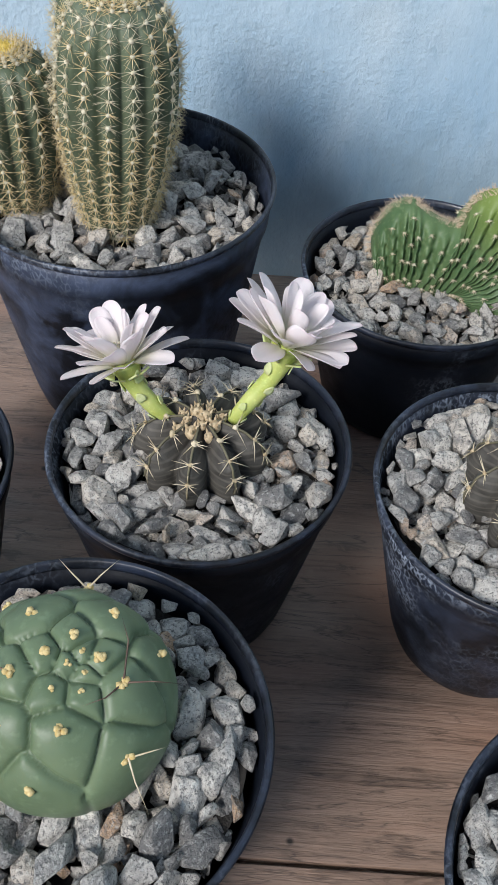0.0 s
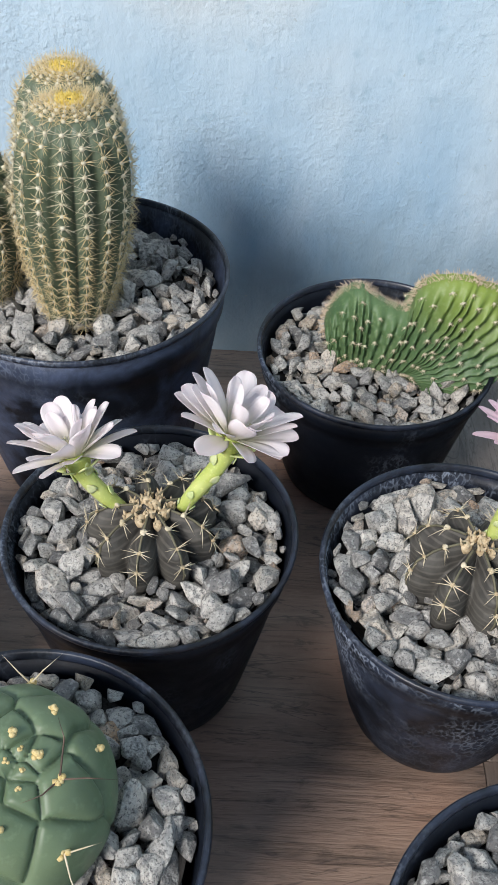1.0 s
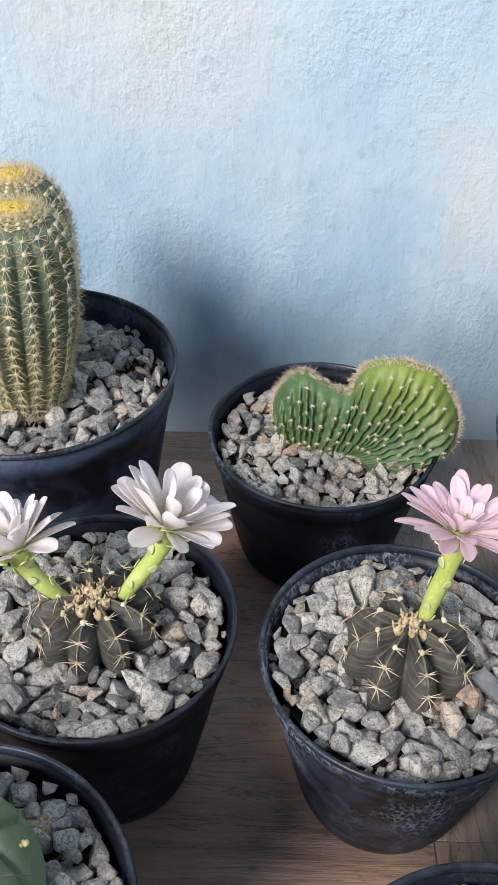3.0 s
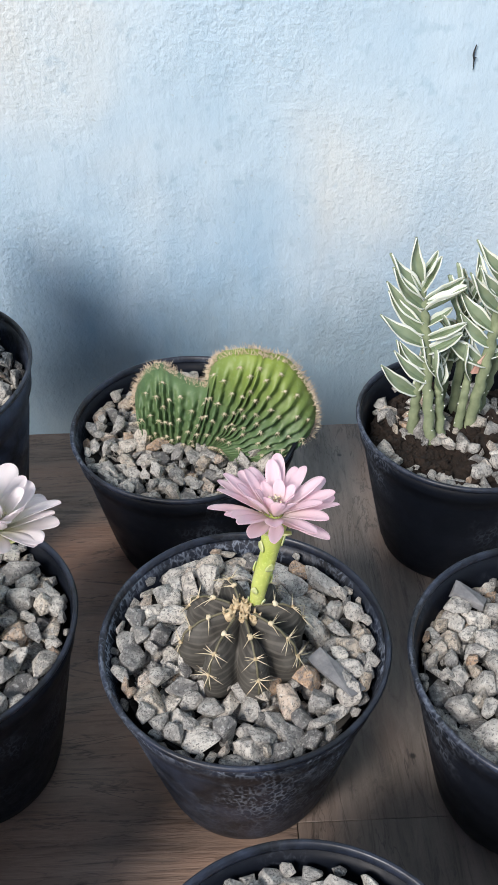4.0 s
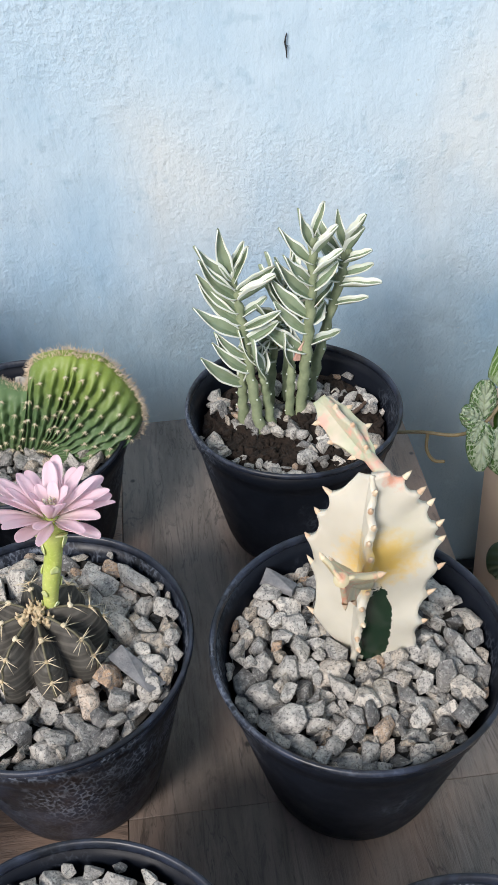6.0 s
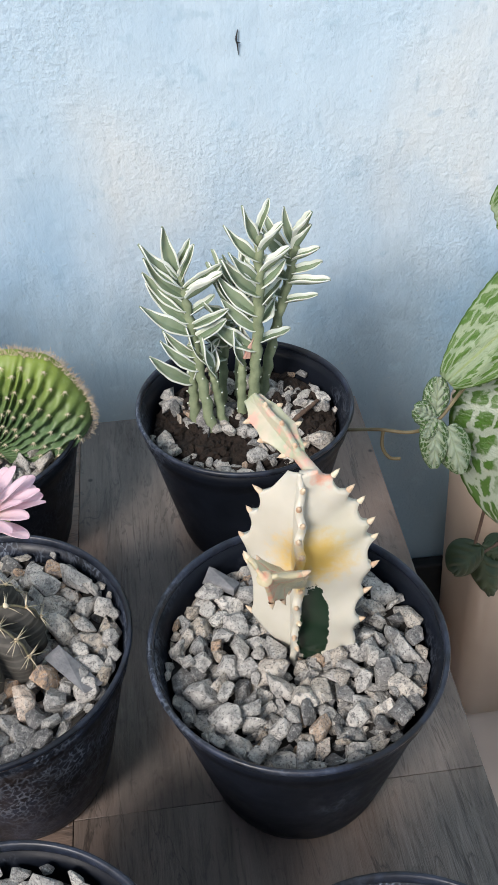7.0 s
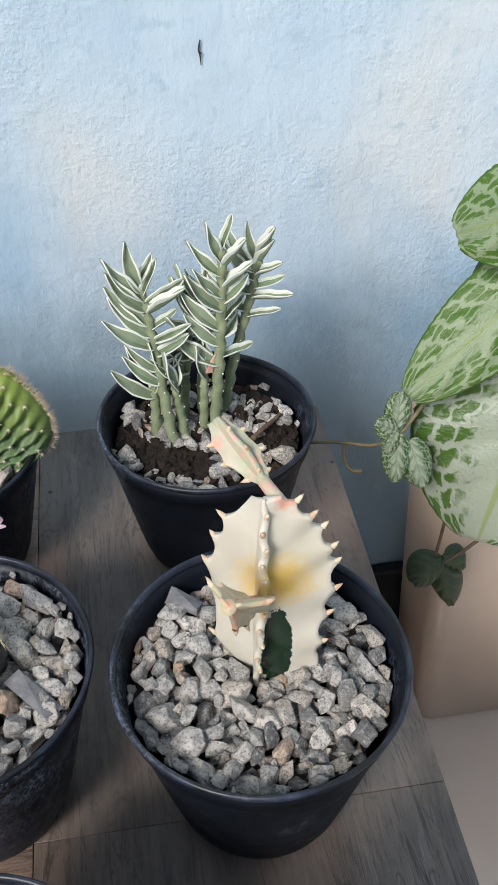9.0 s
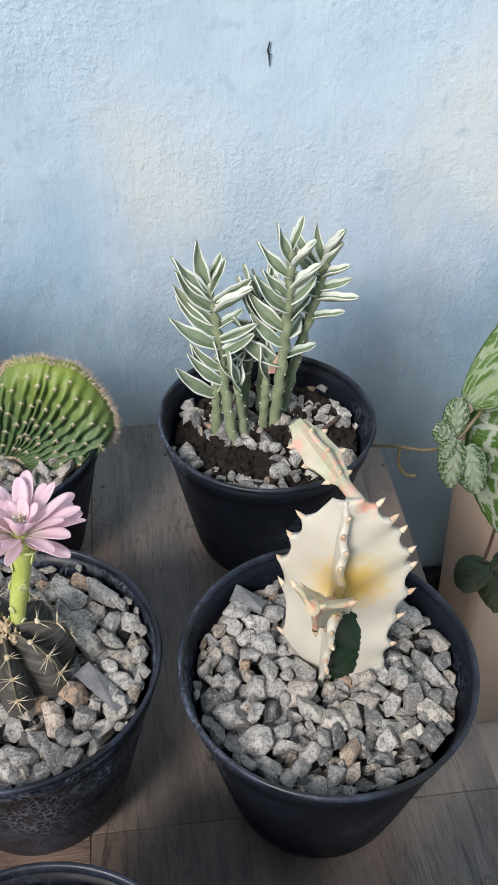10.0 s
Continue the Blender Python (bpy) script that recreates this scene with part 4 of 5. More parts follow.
def crested_cactus(x, y, z0):
    rg = random.Random(17)
    ob = base_at("crested_cactus", x, y, z0, "green fan-shaped crested cactus with two lobes", "cactus")
    # the fan stands askew: its low lobe further back; crest line as sideways place and height
    back = lambda x: -0.003 + 0.35 * max(0.0, 0.021 - x)
    crest = smooth_line([(x, back(x), z - 0.85 * (back(x) + 0.005)) for x, z in (
        (-0.036, 0.038), (-0.0375, 0.051), (-0.0335, 0.063), (-0.0265, 0.0695), (-0.0215, 0.0695), (-0.0170, 0.0655), (-0.0080, 0.0595), (-0.0005, 0.0575), (0.0020, 0.0675), (0.0070, 0.0735),
        (0.0160, 0.0750), (0.0240, 0.0740), (0.0280, 0.0720), (0.0355, 0.0700), (0.0415, 0.0640), (0.0470, 0.0545), (0.0510, 0.0440), (0.0525, 0.0340), (0.0500, 0.0250), (0.0420, 0.0195), (0.0300, 0.0160), (0.0180, 0.0140))], 17)
    N = len(crest)
    # foot line, in the gravel; the high lobe fans out from its end
    foot = []
    for k in range(N):
        u = k / (N - 1)
        q = min(1.0, u / 0.50)
        x = -0.0325 + 0.0295 * q + 0.008 * max(0.0, u - 0.50)
        foot.append(Vector((x, back(x), 0.0125 + 0.009 * max(0.0, u - 0.40))))
    ribs, rows = 27, 30

    def point(k, v, face, proud=0.0):
        a, c = foot[k], crest[k]
        p = a.lerp(c, v)
        p.y += -0.004 * math.sin(v * math.pi)
        p.z -= 0.10 * max(0.0, c.x - a.x) * math.sin(v * math.pi)
        wave = math.cos(2 * math.pi * ribs * k / (N - 1))
        half = (0.0115 - 0.0035 * v) * (math.cos(max(0.0, (v - 0.80) / 0.20) * math.pi * 0.5) ** 0.6 if v < 1 else 0)
        half += 0.0021 * min(1.2, 0.45 + v) * wave * (0.8 + 0.45 * math.cos(2 * math.pi * v * 6)) * min(1, v * 4) * (1 - v ** 6)
        ends = min(1, min(k, N - 1 - k) / 9)
        half *= 0.25 + 0.75 * math.sqrt(ends)
        return p + Vector((0, face * (half + proud), 0))

    b = bmesh.new()
    grid = {}
    for face in (-1, 1):
        for k in range(N):
            for j in range(rows + 1):
                key = (k, j, 0 if j == rows else face)
                if key not in grid:
                    grid[key] = b.verts.new(point(k, j / rows, face))
    g = lambda k, j, f: grid[(k, j, 0 if j == rows else f)]
    for face in (-1, 1):
        for k in range(N - 1):
            for j in range(rows):
                q = [g(k, j, face), g(k + 1, j, face), g(k + 1, j + 1, face), g(k, j + 1, face)]
                b.faces.new(q if face < 0 else q[::-1])
    for k in (0, N - 1):
        for j in range(rows):
            q = [g(k, j, -1), g(k, j, 1), g(k, j + 1, 1), g(k, j + 1, -1)]
            q = [v for i, v in enumerate(q) if v not in q[:i]]
            b.faces.new(q[::-1] if k == 0 else q)
    for k in range(N - 1):
        b.faces.new((g(k, 0, 1), g(k + 1, 0, 1), g(k + 1, 0, -1), g(k, 0, -1)))
    bmesh.ops.recalc_face_normals(b, faces=b.faces)
    part("body", b, M_CREST, ob)
    wool, pale = bmesh.new(), bmesh.new()
    for i in range(ribs + 1):
        k = min(N - 1, round(i * (N - 1) / ribs))
        for face in (-1, 1):
            span = (crest[k] - foot[k]).length
            n = max(2, int(span / 0.0105))
            for j in range(n):
                v = (j + 0.6 + 0.35 * (i % 2)) / (n + 0.4)
                if v > 0.97 or (v < 0.45 and i % 2 and i > 9):
                    continue
                p = point(k, v, face)
                blob(wool, p, 0.0007, rg, 0.9)
                for w in range(7):
                    a = w / 7 * 6.283 + rg.uniform(-0.3, 0.3)
                    spine(pale, p, Vector((math.cos(a), face * 0.7, math.sin(a))), rg.uniform(0.0018, 0.0032), 0.00022, seg=3)
    part("areole_wool", wool, M_WOOL, ob, "pale areoles along the ribs")
    tagged(part("spine_coat", pale, M_SPINE_PALE, ob, "short pale star-shaped spines"), kind="stuff")
    tuft = bmesh.new()
    for q in range(1500):
        k = rg.randrange(3, int(N * 0.90))
        p = crest[k] + Vector((rg.uniform(-0.001, 0.001), rg.uniform(-0.0030, 0.0030), -0.0014 + rg.uniform(-0.0006, 0.0004)))
        along = (crest[k + 1] - crest[k - 1]).normalized()
        out = Vector((-along.z, 0, along.x))
        if out.dot(crest[k] - Vector((0.0, 0, 0.02))) < 0:
            out = -out
        spine(tuft, p, spread(out, rg, 0.75), rg.uniform(0.0018, 0.0042), 0.00019, seg=3)
    part("crest_tuft", tuft, M_TUFT, ob, "tan spiny tuft along the crest")


crested_cactus(0.1340, 0.3960, 0.0560)


# ---- cream euphorbia ----
def cream_skin():
    s = Shade("cream_skin", 0.42, spec=0.45)
    v = s.space()
    n = s.noise(v, 45, 3)
    c = s.ramp(n, [(0.3, (0.50, 0.475, 0.395)), (0.7, (0.60, 0.575, 0.495))])
    x, z = s.axis(v, 0), s.axis(v, 2)

    def near(cx, cz, r, soft, squash=1.0):
        dx = s.math("MULTIPLY", s.math("SUBTRACT", x, cx), squash)
        dz = s.math("SUBTRACT", z, cz)
        d = s.math("SQRT", s.math("ADD", s.math("MULTIPLY", dx, dx), s.math("MULTIPLY", dz, dz)))
        d = s.math("ADD", d, s.math("MULTIPLY", s.math("SUBTRACT", s.noise(v, 320, 3), 0.5), 0.016))
        m = s.nt.nodes.new("ShaderNodeMapRange")
        m.inputs["From Min"].default_value, m.inputs["From Max"].default_value = r + soft, r
        s.link(d, m.inputs["Value"])
        return m.outputs[0]

    c = s.mix(s.math("MULTIPLY", near(0.003, 0.057, 0.005, 0.011), 0.95), c, (0.68, 0.45, 0.09))
    c = s.mix(s.math("MULTIPLY", near(0.012, 0.066, 0.001, 0.016), 0.30), c, (0.42, 0.42, 0.26))
    c = s.mix(s.math("MULTIPLY", near(0.008, 0.0945, 0.001, 0.006), 0.8), c, (0.62, 0.26, 0.17))
    patch = near(0.0035, 0.0180, 0.0230, 0.0006, 3.9)
    c = s.mix(patch, c, (0.014, 0.032, 0.018))
    s.color(c)
    s.rough(s.ramp(patch, [(0.3, 0.42), (0.7, 0.16)]))
    s.bump(n, 0.001, 0.3)
    return s.soft(0.15, (0.004, 0.003, 0.002)).mat


M_CREAM = cream_skin()
def blushed(name, lo, hi, blush):
    s = Shade(name, 0.45, spec=0.4)
    v = s.space()
    c = s.ramp(s.noise(v, 90, 3), [(0.35, lo), (0.65, hi)])
    c = s.mix(s.ramp(s.noise(v, 170, 3), [(0.50, 0.0), (0.64, 0.85)]), c, blush)
    s.color(c)
    s.bump(s.noise(v, 400, 3), 0.0003, 0.5)
    return s.soft(0.12).mat


M_BRANCH = blushed("blushed_skin", (0.33, 0.37, 0.25), (0.52, 0.46, 0.36), (0.62, 0.33, 0.27))
M_ARM = blushed("arm_skin", (0.42, 0.39, 0.27), (0.58, 0.50, 0.32), (0.60, 0.25, 0.17))
M_THORN = plain("tan_thorn", (0.48, 0.31, 0.20), (0.68, 0.60, 0.44), 200, 0.6)


def wing(ob, name, axis_pts, edge_pts, wave, teeth, mat, seed, thick=(0.0062, 0.0026), label=""):
    """A waved wing between an axis line and an edge line, with thorns on the edge."""
    rg = random.Random(seed)
    n, m = 64, 14
    A, E = smooth_line(axis_pts, 16), smooth_line(edge_pts, 16)
    pick = lambda L, u: L[min(len(L) - 1, int(u * (len(L) - 1)))].lerp(L[min(len(L) - 1, int(u * (len(L) - 1)) + 1)], u * (len(L) - 1) % 1.0)

    def f(u, v):
        q = (v + 1) / 2
        a, e = pick(A, u), pick(E, u)
        out = (e - a)
        nrm = out.cross(A[-1] - A[0]).normalized()
        tooth = ((1 - abs(math.sin(math.pi * teeth * u))) ** 1.6 - 0.40) * 0.0030 * min(1.0, out.length / 0.016) * q ** 4 * min(1.0, max(0.0, (u - 0.04) * 6))
        return a + out * q + out.normalized() * tooth + nrm * wave * math.sin(2 * math.pi * teeth * u * 0.5 + seed) * q ** 2.2

    b = bmesh.new()
    sheet(b, n, m, f, lambda u, v: (thick[0] + (thick[1] - thick[0]) * (v + 1) / 2) * (0.25 + 0.75 * math.sqrt(max(0, math.sin(math.pi * min(1, max(0, 0.03 + 0.94 * u)))))))
    w = part(name, b, mat, ob, label)
    for k in range(1, teeth):
        u = k / teeth
        p, a = f(u, 1.0), f(u, 0.6)
        d = (p - a).normalized()
        for s in (0,) if (u > 0.12 or teeth < 6) else ():
            b = bmesh.new()
            nrm = d.cross(Vector((0, 0, 1))).normalized()
            spine(b, p - d * 0.0006, d + nrm * s * 0.5 + Vector((0, 0, 0.45)), rg.uniform(0.0026, 0.0042) * (0.55 + 0.45 * min(1.0, (f(0.5, 1.0) - f(0.5, -1.0)).length / 0.014)), 0.0011, None, 8)
            part("thorn", b, M_THORN, w, "stubby tan thorn")
    return w


def euphorbia(x, y, z0):
    ob = base_at("ghost_euphorbia", x, y, z0, "cream white winged euphorbia with a dark green patch", "euphorbia")
    axis = [(-0.003, 0.002, -0.004), (-0.0025, 0.001, 0.03), (-0.002, 0.000, 0.06), (-0.001, 0.000, 0.094)]
    wing(ob, "wing", axis, [(-0.005, 0.004, -0.002), (-0.0165, 0.008, 0.019), (-0.0175, 0.0095, 0.043), (-0.0185, 0.0095, 0.058), (-0.0160, 0.008, 0.070), (-0.0120, 0.007, 0.081), (-0.004, 0.004, 0.0915)], 0.0008, 6, M_CREAM, 2, label="cream wing with thorny edge")
    wing(ob, "wing", axis, [(0.0200, -0.003, -0.004), (0.0195, -0.003, 0.014), (0.0205, -0.003, 0.033), (0.0230, -0.003, 0.054), (0.0215, -0.003, 0.069), (0.0170, -0.002, 0.080), (0.0110, -0.001, 0.0890), (0.004, 0.000, 0.0950)], 0.0010, 10, M_CREAM, 1, label="broad cream wing with a green patch")
    wing(ob, "wing", axis, [(-0.0040, -0.003, -0.003), (-0.0035, -0.006, 0.016), (-0.003, -0.0085, 0.040), (-0.0025, -0.0085, 0.062), (-0.002, -0.007, 0.080), (-0.001, -0.001, 0.0950)], 0.0007, 13, M_CREAM, 5, (0.0050, 0.0030), "narrow cream wing seen edge on")
    # short three-winged arm that rises out of the narrow wing
    arm = [(-0.0025, -0.006, 0.050), (-0.007, -0.014, 0.060), (-0.012, -0.022, 0.070), (-0.0155, -0.029, 0.079), (-0.0175, -0.034, 0.085)]
    for k, corner in enumerate(((-0.0055, 0.0040, 0.0060), (0.0100, -0.001, 0.0020), (0.0010, -0.0010, -0.0095))):
        wing(ob, "arm_wing", arm, [tuple(Vector(p) + Vector(corner) * q) for p, q in zip(arm, (0.15, 0.45, 0.85, 1.0, 0.35))], 0.0006, 4, M_ARM, 3 + k, (0.0040, 0.0018), "pinkish cream side arm")
    b = bmesh.new()
    line = smooth_line(arm, 6)
    tube(b, line, [0.0032 - 0.0008 * k / len(line) for k in range(len(line))], 12)
    part("arm_core", b, M_ARM, ob, "pinkish cream side arm")
    # young branch at the top, narrow at its joint, that leans back
    top = [(0.005, 0.001, 0.090), (0.002, 0.007, 0.0915), (-0.001, 0.013, 0.0935), (-0.005, 0.020, 0.0965), (-0.009, 0.027, 0.0995), (-0.012, 0.032, 0.1020)]
    b = bmesh.new()
    line = smooth_line(top, 6)
    tube(b, line, [0.0024 - 0.0006 * k / len(line) for k in range(len(line))], 12)
    part("branch", b, M_BRANCH, ob, "pale green young branch")
    for k, corner in enumerate(((0.0062, 0.000, 0.0012), (-0.0060, -0.002, -0.0026), (0.0006, -0.0030, 0.0048))):
        wing(ob, "branch_wing", top, [tuple(Vector(p) + Vector(corner) * q) for p, q in zip(top, (0.05, 0.12, 0.55, 0.95, 0.85, 0.45))], 0.0005, 5, M_BRANCH, 7 + k, (0.0045, 0.0018), "pale green wing blushed at its edge")
    return ob


euphorbia(0.2650, 0.2460, 0.0750)


# ---- variegated slipper plant ----
M_STEM = plain("grey_green_stem", (0.14, 0.175, 0.10), (0.25, 0.29, 0.175), 160, 0.6)
M_LEAF = plain("slipper_leaf_green", (0.135, 0.195, 0.110), (0.245, 0.300, 0.205), 60, 0.5, sss=0.1)
M_MARGIN = plain("white_leaf_margin", (0.54, 0.58, 0.50), (0.70, 0.73, 0.66), 60, 0.5, sss=0.1)
M_PINKLEAF = plain("pinkish_dry_leaf", (0.45, 0.25, 0.20), (0.60, 0.42, 0.34), 150, 0.6)


def slipper_leaf(length, width, fold, bow, pale):
    b = bmesh.new()

    def f(u, v):
        w = width * (math.sin(math.pi * min(1, 0.05 + 0.93 * u ** 0.85)) ** 0.75) * 0.5
        w *= 1 + 0.05 * math.sin(u * 17)
        z = fold * abs(v) ** 1.3 * w + 0.04 * length * math.sin(u * 7 + v) * abs(v) + 0.10 * length * u * u
        return (u * length, v * w + bow * length * u * u, z)

    faces = sheet(b, 16, 10, f, lambda u, v: 0.0009 * (1 - 0.5 * abs(v)))
    for fa, cs in faces:
        j = sum(c[1] for c in cs) / len(cs)
        fa.material_index = 1 if abs(j - 5) > pale else 0
        fa.smooth = True
    me = bpy.data.meshes.new("leaf")
    b.to_mesh(me)
    b.free()
    me.materials.append(M_LEAF)
    me.materials.append(M_MARGIN)
    return me


# open blades and narrow folded ones
BROAD = [slipper_leaf(0.0270, 0.0068, 0.9, -0.28, 3.9), slipper_leaf(0.0240, 0.0060, 1.1, -0.34, 3.9), slipper_leaf(0.0285, 0.0072, 0.8, -0.24, 3.9)]
FOLDED = [slipper_leaf(0.0200, 0.0058, 1.7, 0.20, 2.9), slipper_leaf(0.0170, 0.0062, 1.2, 0.30, 2.9), slipper_leaf(0.0220, 0.0052, 1.9, 0.14, 2.9)]


def slipper_plant(x, y, z0):
    rg = random.Random(23)
    ob = base_at("slipper_plant", x, y, z0, "upright plant with grey-green stems and white-edged leaves", "succulent")
    # stems: line from the soil up, first leaf (share of the height), leaf count, sideways turn of the leaf rows
    stems = [
        ([(-0.0240, 0.006, -0.006), (-0.0235, 0.008, 0.020), (-0.0230, 0.010, 0.038)], 0.7, 4, 0.3, 0.0030),
        ([(-0.0150, -0.004, -0.006), (-0.0190, 0.004, 0.030), (-0.0225, 0.012, 0.064), (-0.0260, 0.018, 0.086)], 0.42, 16, 0.0, 0.0029),
        ([(-0.0090, 0.000, -0.006), (-0.0120, 0.006, 0.022), (-0.0140, 0.008, 0.036)], 0.75, 3, 0.5, 0.0026),
        ([(-0.0100, 0.016, -0.006), (-0.0060, 0.022, 0.035), (-0.0010, 0.026, 0.068)], 0.45, 11, 0.8, 0.0026),
        ([(-0.0005, 0.008, -0.006), (0.0010, 0.010, 0.022), (0.0020, 0.012, 0.040)], 0.8, 2, 0.9, 0.0026),
        ([(0.0050, 0.010, -0.006), (0.0080, 0.010, 0.030), (0.0110, 0.012, 0.068), (0.0120, 0.014, 0.102)], 0.45, 14, 0.15, 0.0032),
        ([(0.0100, 0.020, -0.006), (0.0180, 0.022, 0.036), (0.0270, 0.024, 0.072), (0.0310, 0.024, 0.092)], 0.50, 12, -0.35, 0.0029),
        ([(0.0000, 0.022, -0.006), (0.0030, 0.030, 0.040), (0.0060, 0.034, 0.070)], 0.5, 10, 0.6, 0.0026),
    ]
    for line, first, count, turn, r in stems:
        pts = smooth_line(line, 10)
        n = len(pts)
        zig = [p + Vector((math.cos(turn), math.sin(turn), 0)) * 0.0006 * math.sin(k * 2.1) for k, p in enumerate(pts)]
        b = bmesh.new()
        tube(b, zig, [r * (1 - 0.35 * k / n) * (1 + 0.05 * math.sin(k * 2.1)) for k in range(n)], 12)
        st = part("stem", b, M_STEM, ob, "grey-green knobbly stem")
        scars = bmesh.new()
        for k in range(9):
            j = int(n * first * k / 9)
            a = turn + math.pi * (k % 2) + rg.uniform(-0.5, 0.5) - 0.9
            blob(scars, zig[j] + Vector((math.cos(a), math.sin(a), 0)) * r * 0.92, 0.0005, rg)
        part("leaf_scars", scars, M_MARGIN, st, "small pale leaf scars")
        for k in range(count):
            w = first + (1 - first) * k / max(1, count - 1)
            p = pts[min(n - 1, int(w * (n - 1)))]
            a = turn + (math.pi + rg.uniform(-0.3, 0.3) if k % 2 == 0 else rg.uniform(-0.6, 0.6))
            tip = (w - first) / (1 - first)
            open_side = k % 2 == 0
            if open_side:
                lift, roll = radians(24 + 18 * tip + rg.uniform(-6, 6)), rg.uniform(-1.25, -0.75)
            else:
                lift, roll = radians(2 + 30 * tip ** 1.5 + rg.uniform(-12, 14)), rg.uniform(0.1, 0.9)
            if k >= count - 3:
                lift = radians(rg.uniform(42, 66))
            s = rg.uniform(0.78, 1.08) * (1.0 if k < count - 2 else 0.88)
            m = Matrix.Translation(p) @ Matrix.Rotation(a, 4, "Z") @ Matrix.Rotation(-lift, 4, "Y") @ Matrix.Rotation(roll, 4, "X") @ Matrix.Scale(s, 4)
            piece("leaf", rg.choice(BROAD if open_side else FOLDED), m, st)
    for q in range(3):
        b = bmesh.new()
        spine(b, Vector((0.0030 + 0.001 * q, 0.010, 0.038)), Vector((0.30 - 0.1 * q, -0.1, 1)), 0.013 - 0.002 * q, 0.0012, Vector((0.1, 0, 0)), 6)
        part("young_leaf", b, M_PINKLEAF, ob, "pinkish rolled young leaf")
    return ob


slipper_plant(0.2600, 0.3920, 0.0665)


# ---- flame violet in a planter beside the bench ----
def violet_leaf_mat(name, green, silver, vein, start):
    s = Shade(name, 0.42, spec=0.45)
    uv = s.space(kind="UV")
    u, v = s.axis(uv, 0), s.axis(uv, 1)
    across = s.math("ABSOLUTE", s.math("MULTIPLY", s.math("SUBTRACT", v, 0.5), 2.0))
    # side veins sweep forward from the midrib, cross veins split the strips into cells
    wob = s.math("SUBTRACT", s.noise(s.space((7, 7, 1), "UV"), 1.0, 4), 0.5)
    strip = s.math("ADD", s.math("SUBTRACT", s.math("MULTIPLY", u, 9.0), s.math("MULTIPLY", across, 1.5)), s.math("MULTIPLY", wob, 1.6))
    row = s.math("ADD", s.math("ADD", s.math("MULTIPLY", across, 5.0), s.math("MULTIPLY", s.math("FLOOR", strip), 0.37)), s.math("MULTIPLY", wob, 2.4))

    def inset(x, w):
        d = s.math("ABSOLUTE", s.math("SUBTRACT", s.math("FRACT", x), 0.5))
        return s.ramp(d, [(0.5 - 2 * w, 1.0), (0.5 - w, 0.0)])

    inside = s.math("MULTIPLY", inset(strip, 0.10), inset(row, 0.085))
    rag = s.noise(s.space((14, 10, 1), "UV"), 1.0, 4)
    rim = s.math("ADD", across, s.math("MULTIPLY", s.math("SUBTRACT", rag, 0.5), 0.7))
    outer = s.ramp(rim, [(max(0.0, start), 1.0 if start < 0 else 0.0), (max(0.0, start) + 0.16, 1.0)])
    mask = s.math("MULTIPLY", s.math("MULTIPLY", inside, outer), s.ramp(s.noise(s.space((26, 20, 1), "UV"), 1.0, 4), [(0.30, 0.45), (0.42, 1.0)]))
    edge = s.ramp(across, [(0.93, 0.0), (0.97, 1.0)])
    mask = s.math("MAXIMUM", mask, edge)
    c = s.mix(mask, silver, green)
    mid = s.ramp(across, [(0.025, 1.0), (0.055, 0.0)])
    c = s.mix(s.math("MULTIPLY", mid, 0.75), c, vein)
    s.color(c)
    fine = s.noise(s.space((60, 40, 1), "UV"), 1.0, 3)
    s.bump(inside, 0.0005, 0.4)
    s.bump(fine, 0.0012, 0.5)
    return s.soft(0.06).mat


M_VIOLET = violet_leaf_mat("violet_leaf", (0.042, 0.105, 0.010), (0.27, 0.315, 0.24), (0.19, 0.25, 0.07), 0.33)
M_VIOLET_LIME = violet_leaf_mat("violet_leaf_lime", (0.052, 0.122, 0.010), (0.200, 0.265, 0.150), (0.19, 0.25, 0.08), 0.20)
M_VIOLET_SMALL = violet_leaf_mat("violet_leaf_small", (0.045, 0.110, 0.020), (0.28, 0.34, 0.24), (0.20, 0.26, 0.14), 0.34)
# dark green of the curled leaves; the back leaves get their shade from this colour
M_VIOLET_DARK = plain("dark_and_shaded_leaf", (0.014, 0.030, 0.012), (0.035, 0.055, 0.025), 90, 0.5)
M_STOLON = plain("brown_stolon", (0.05, 0.03, 0.022), (0.11, 0.07, 0.05), 120, 0.6)
M_STRAND = plain("pale_stolon", (0.12, 0.095, 0.05), (0.20, 0.165, 0.09), 120, 0.6)
M_RED = plain("red_bud", (0.26, 0.012, 0.018), (0.40, 0.03, 0.04), 150, 0.5)


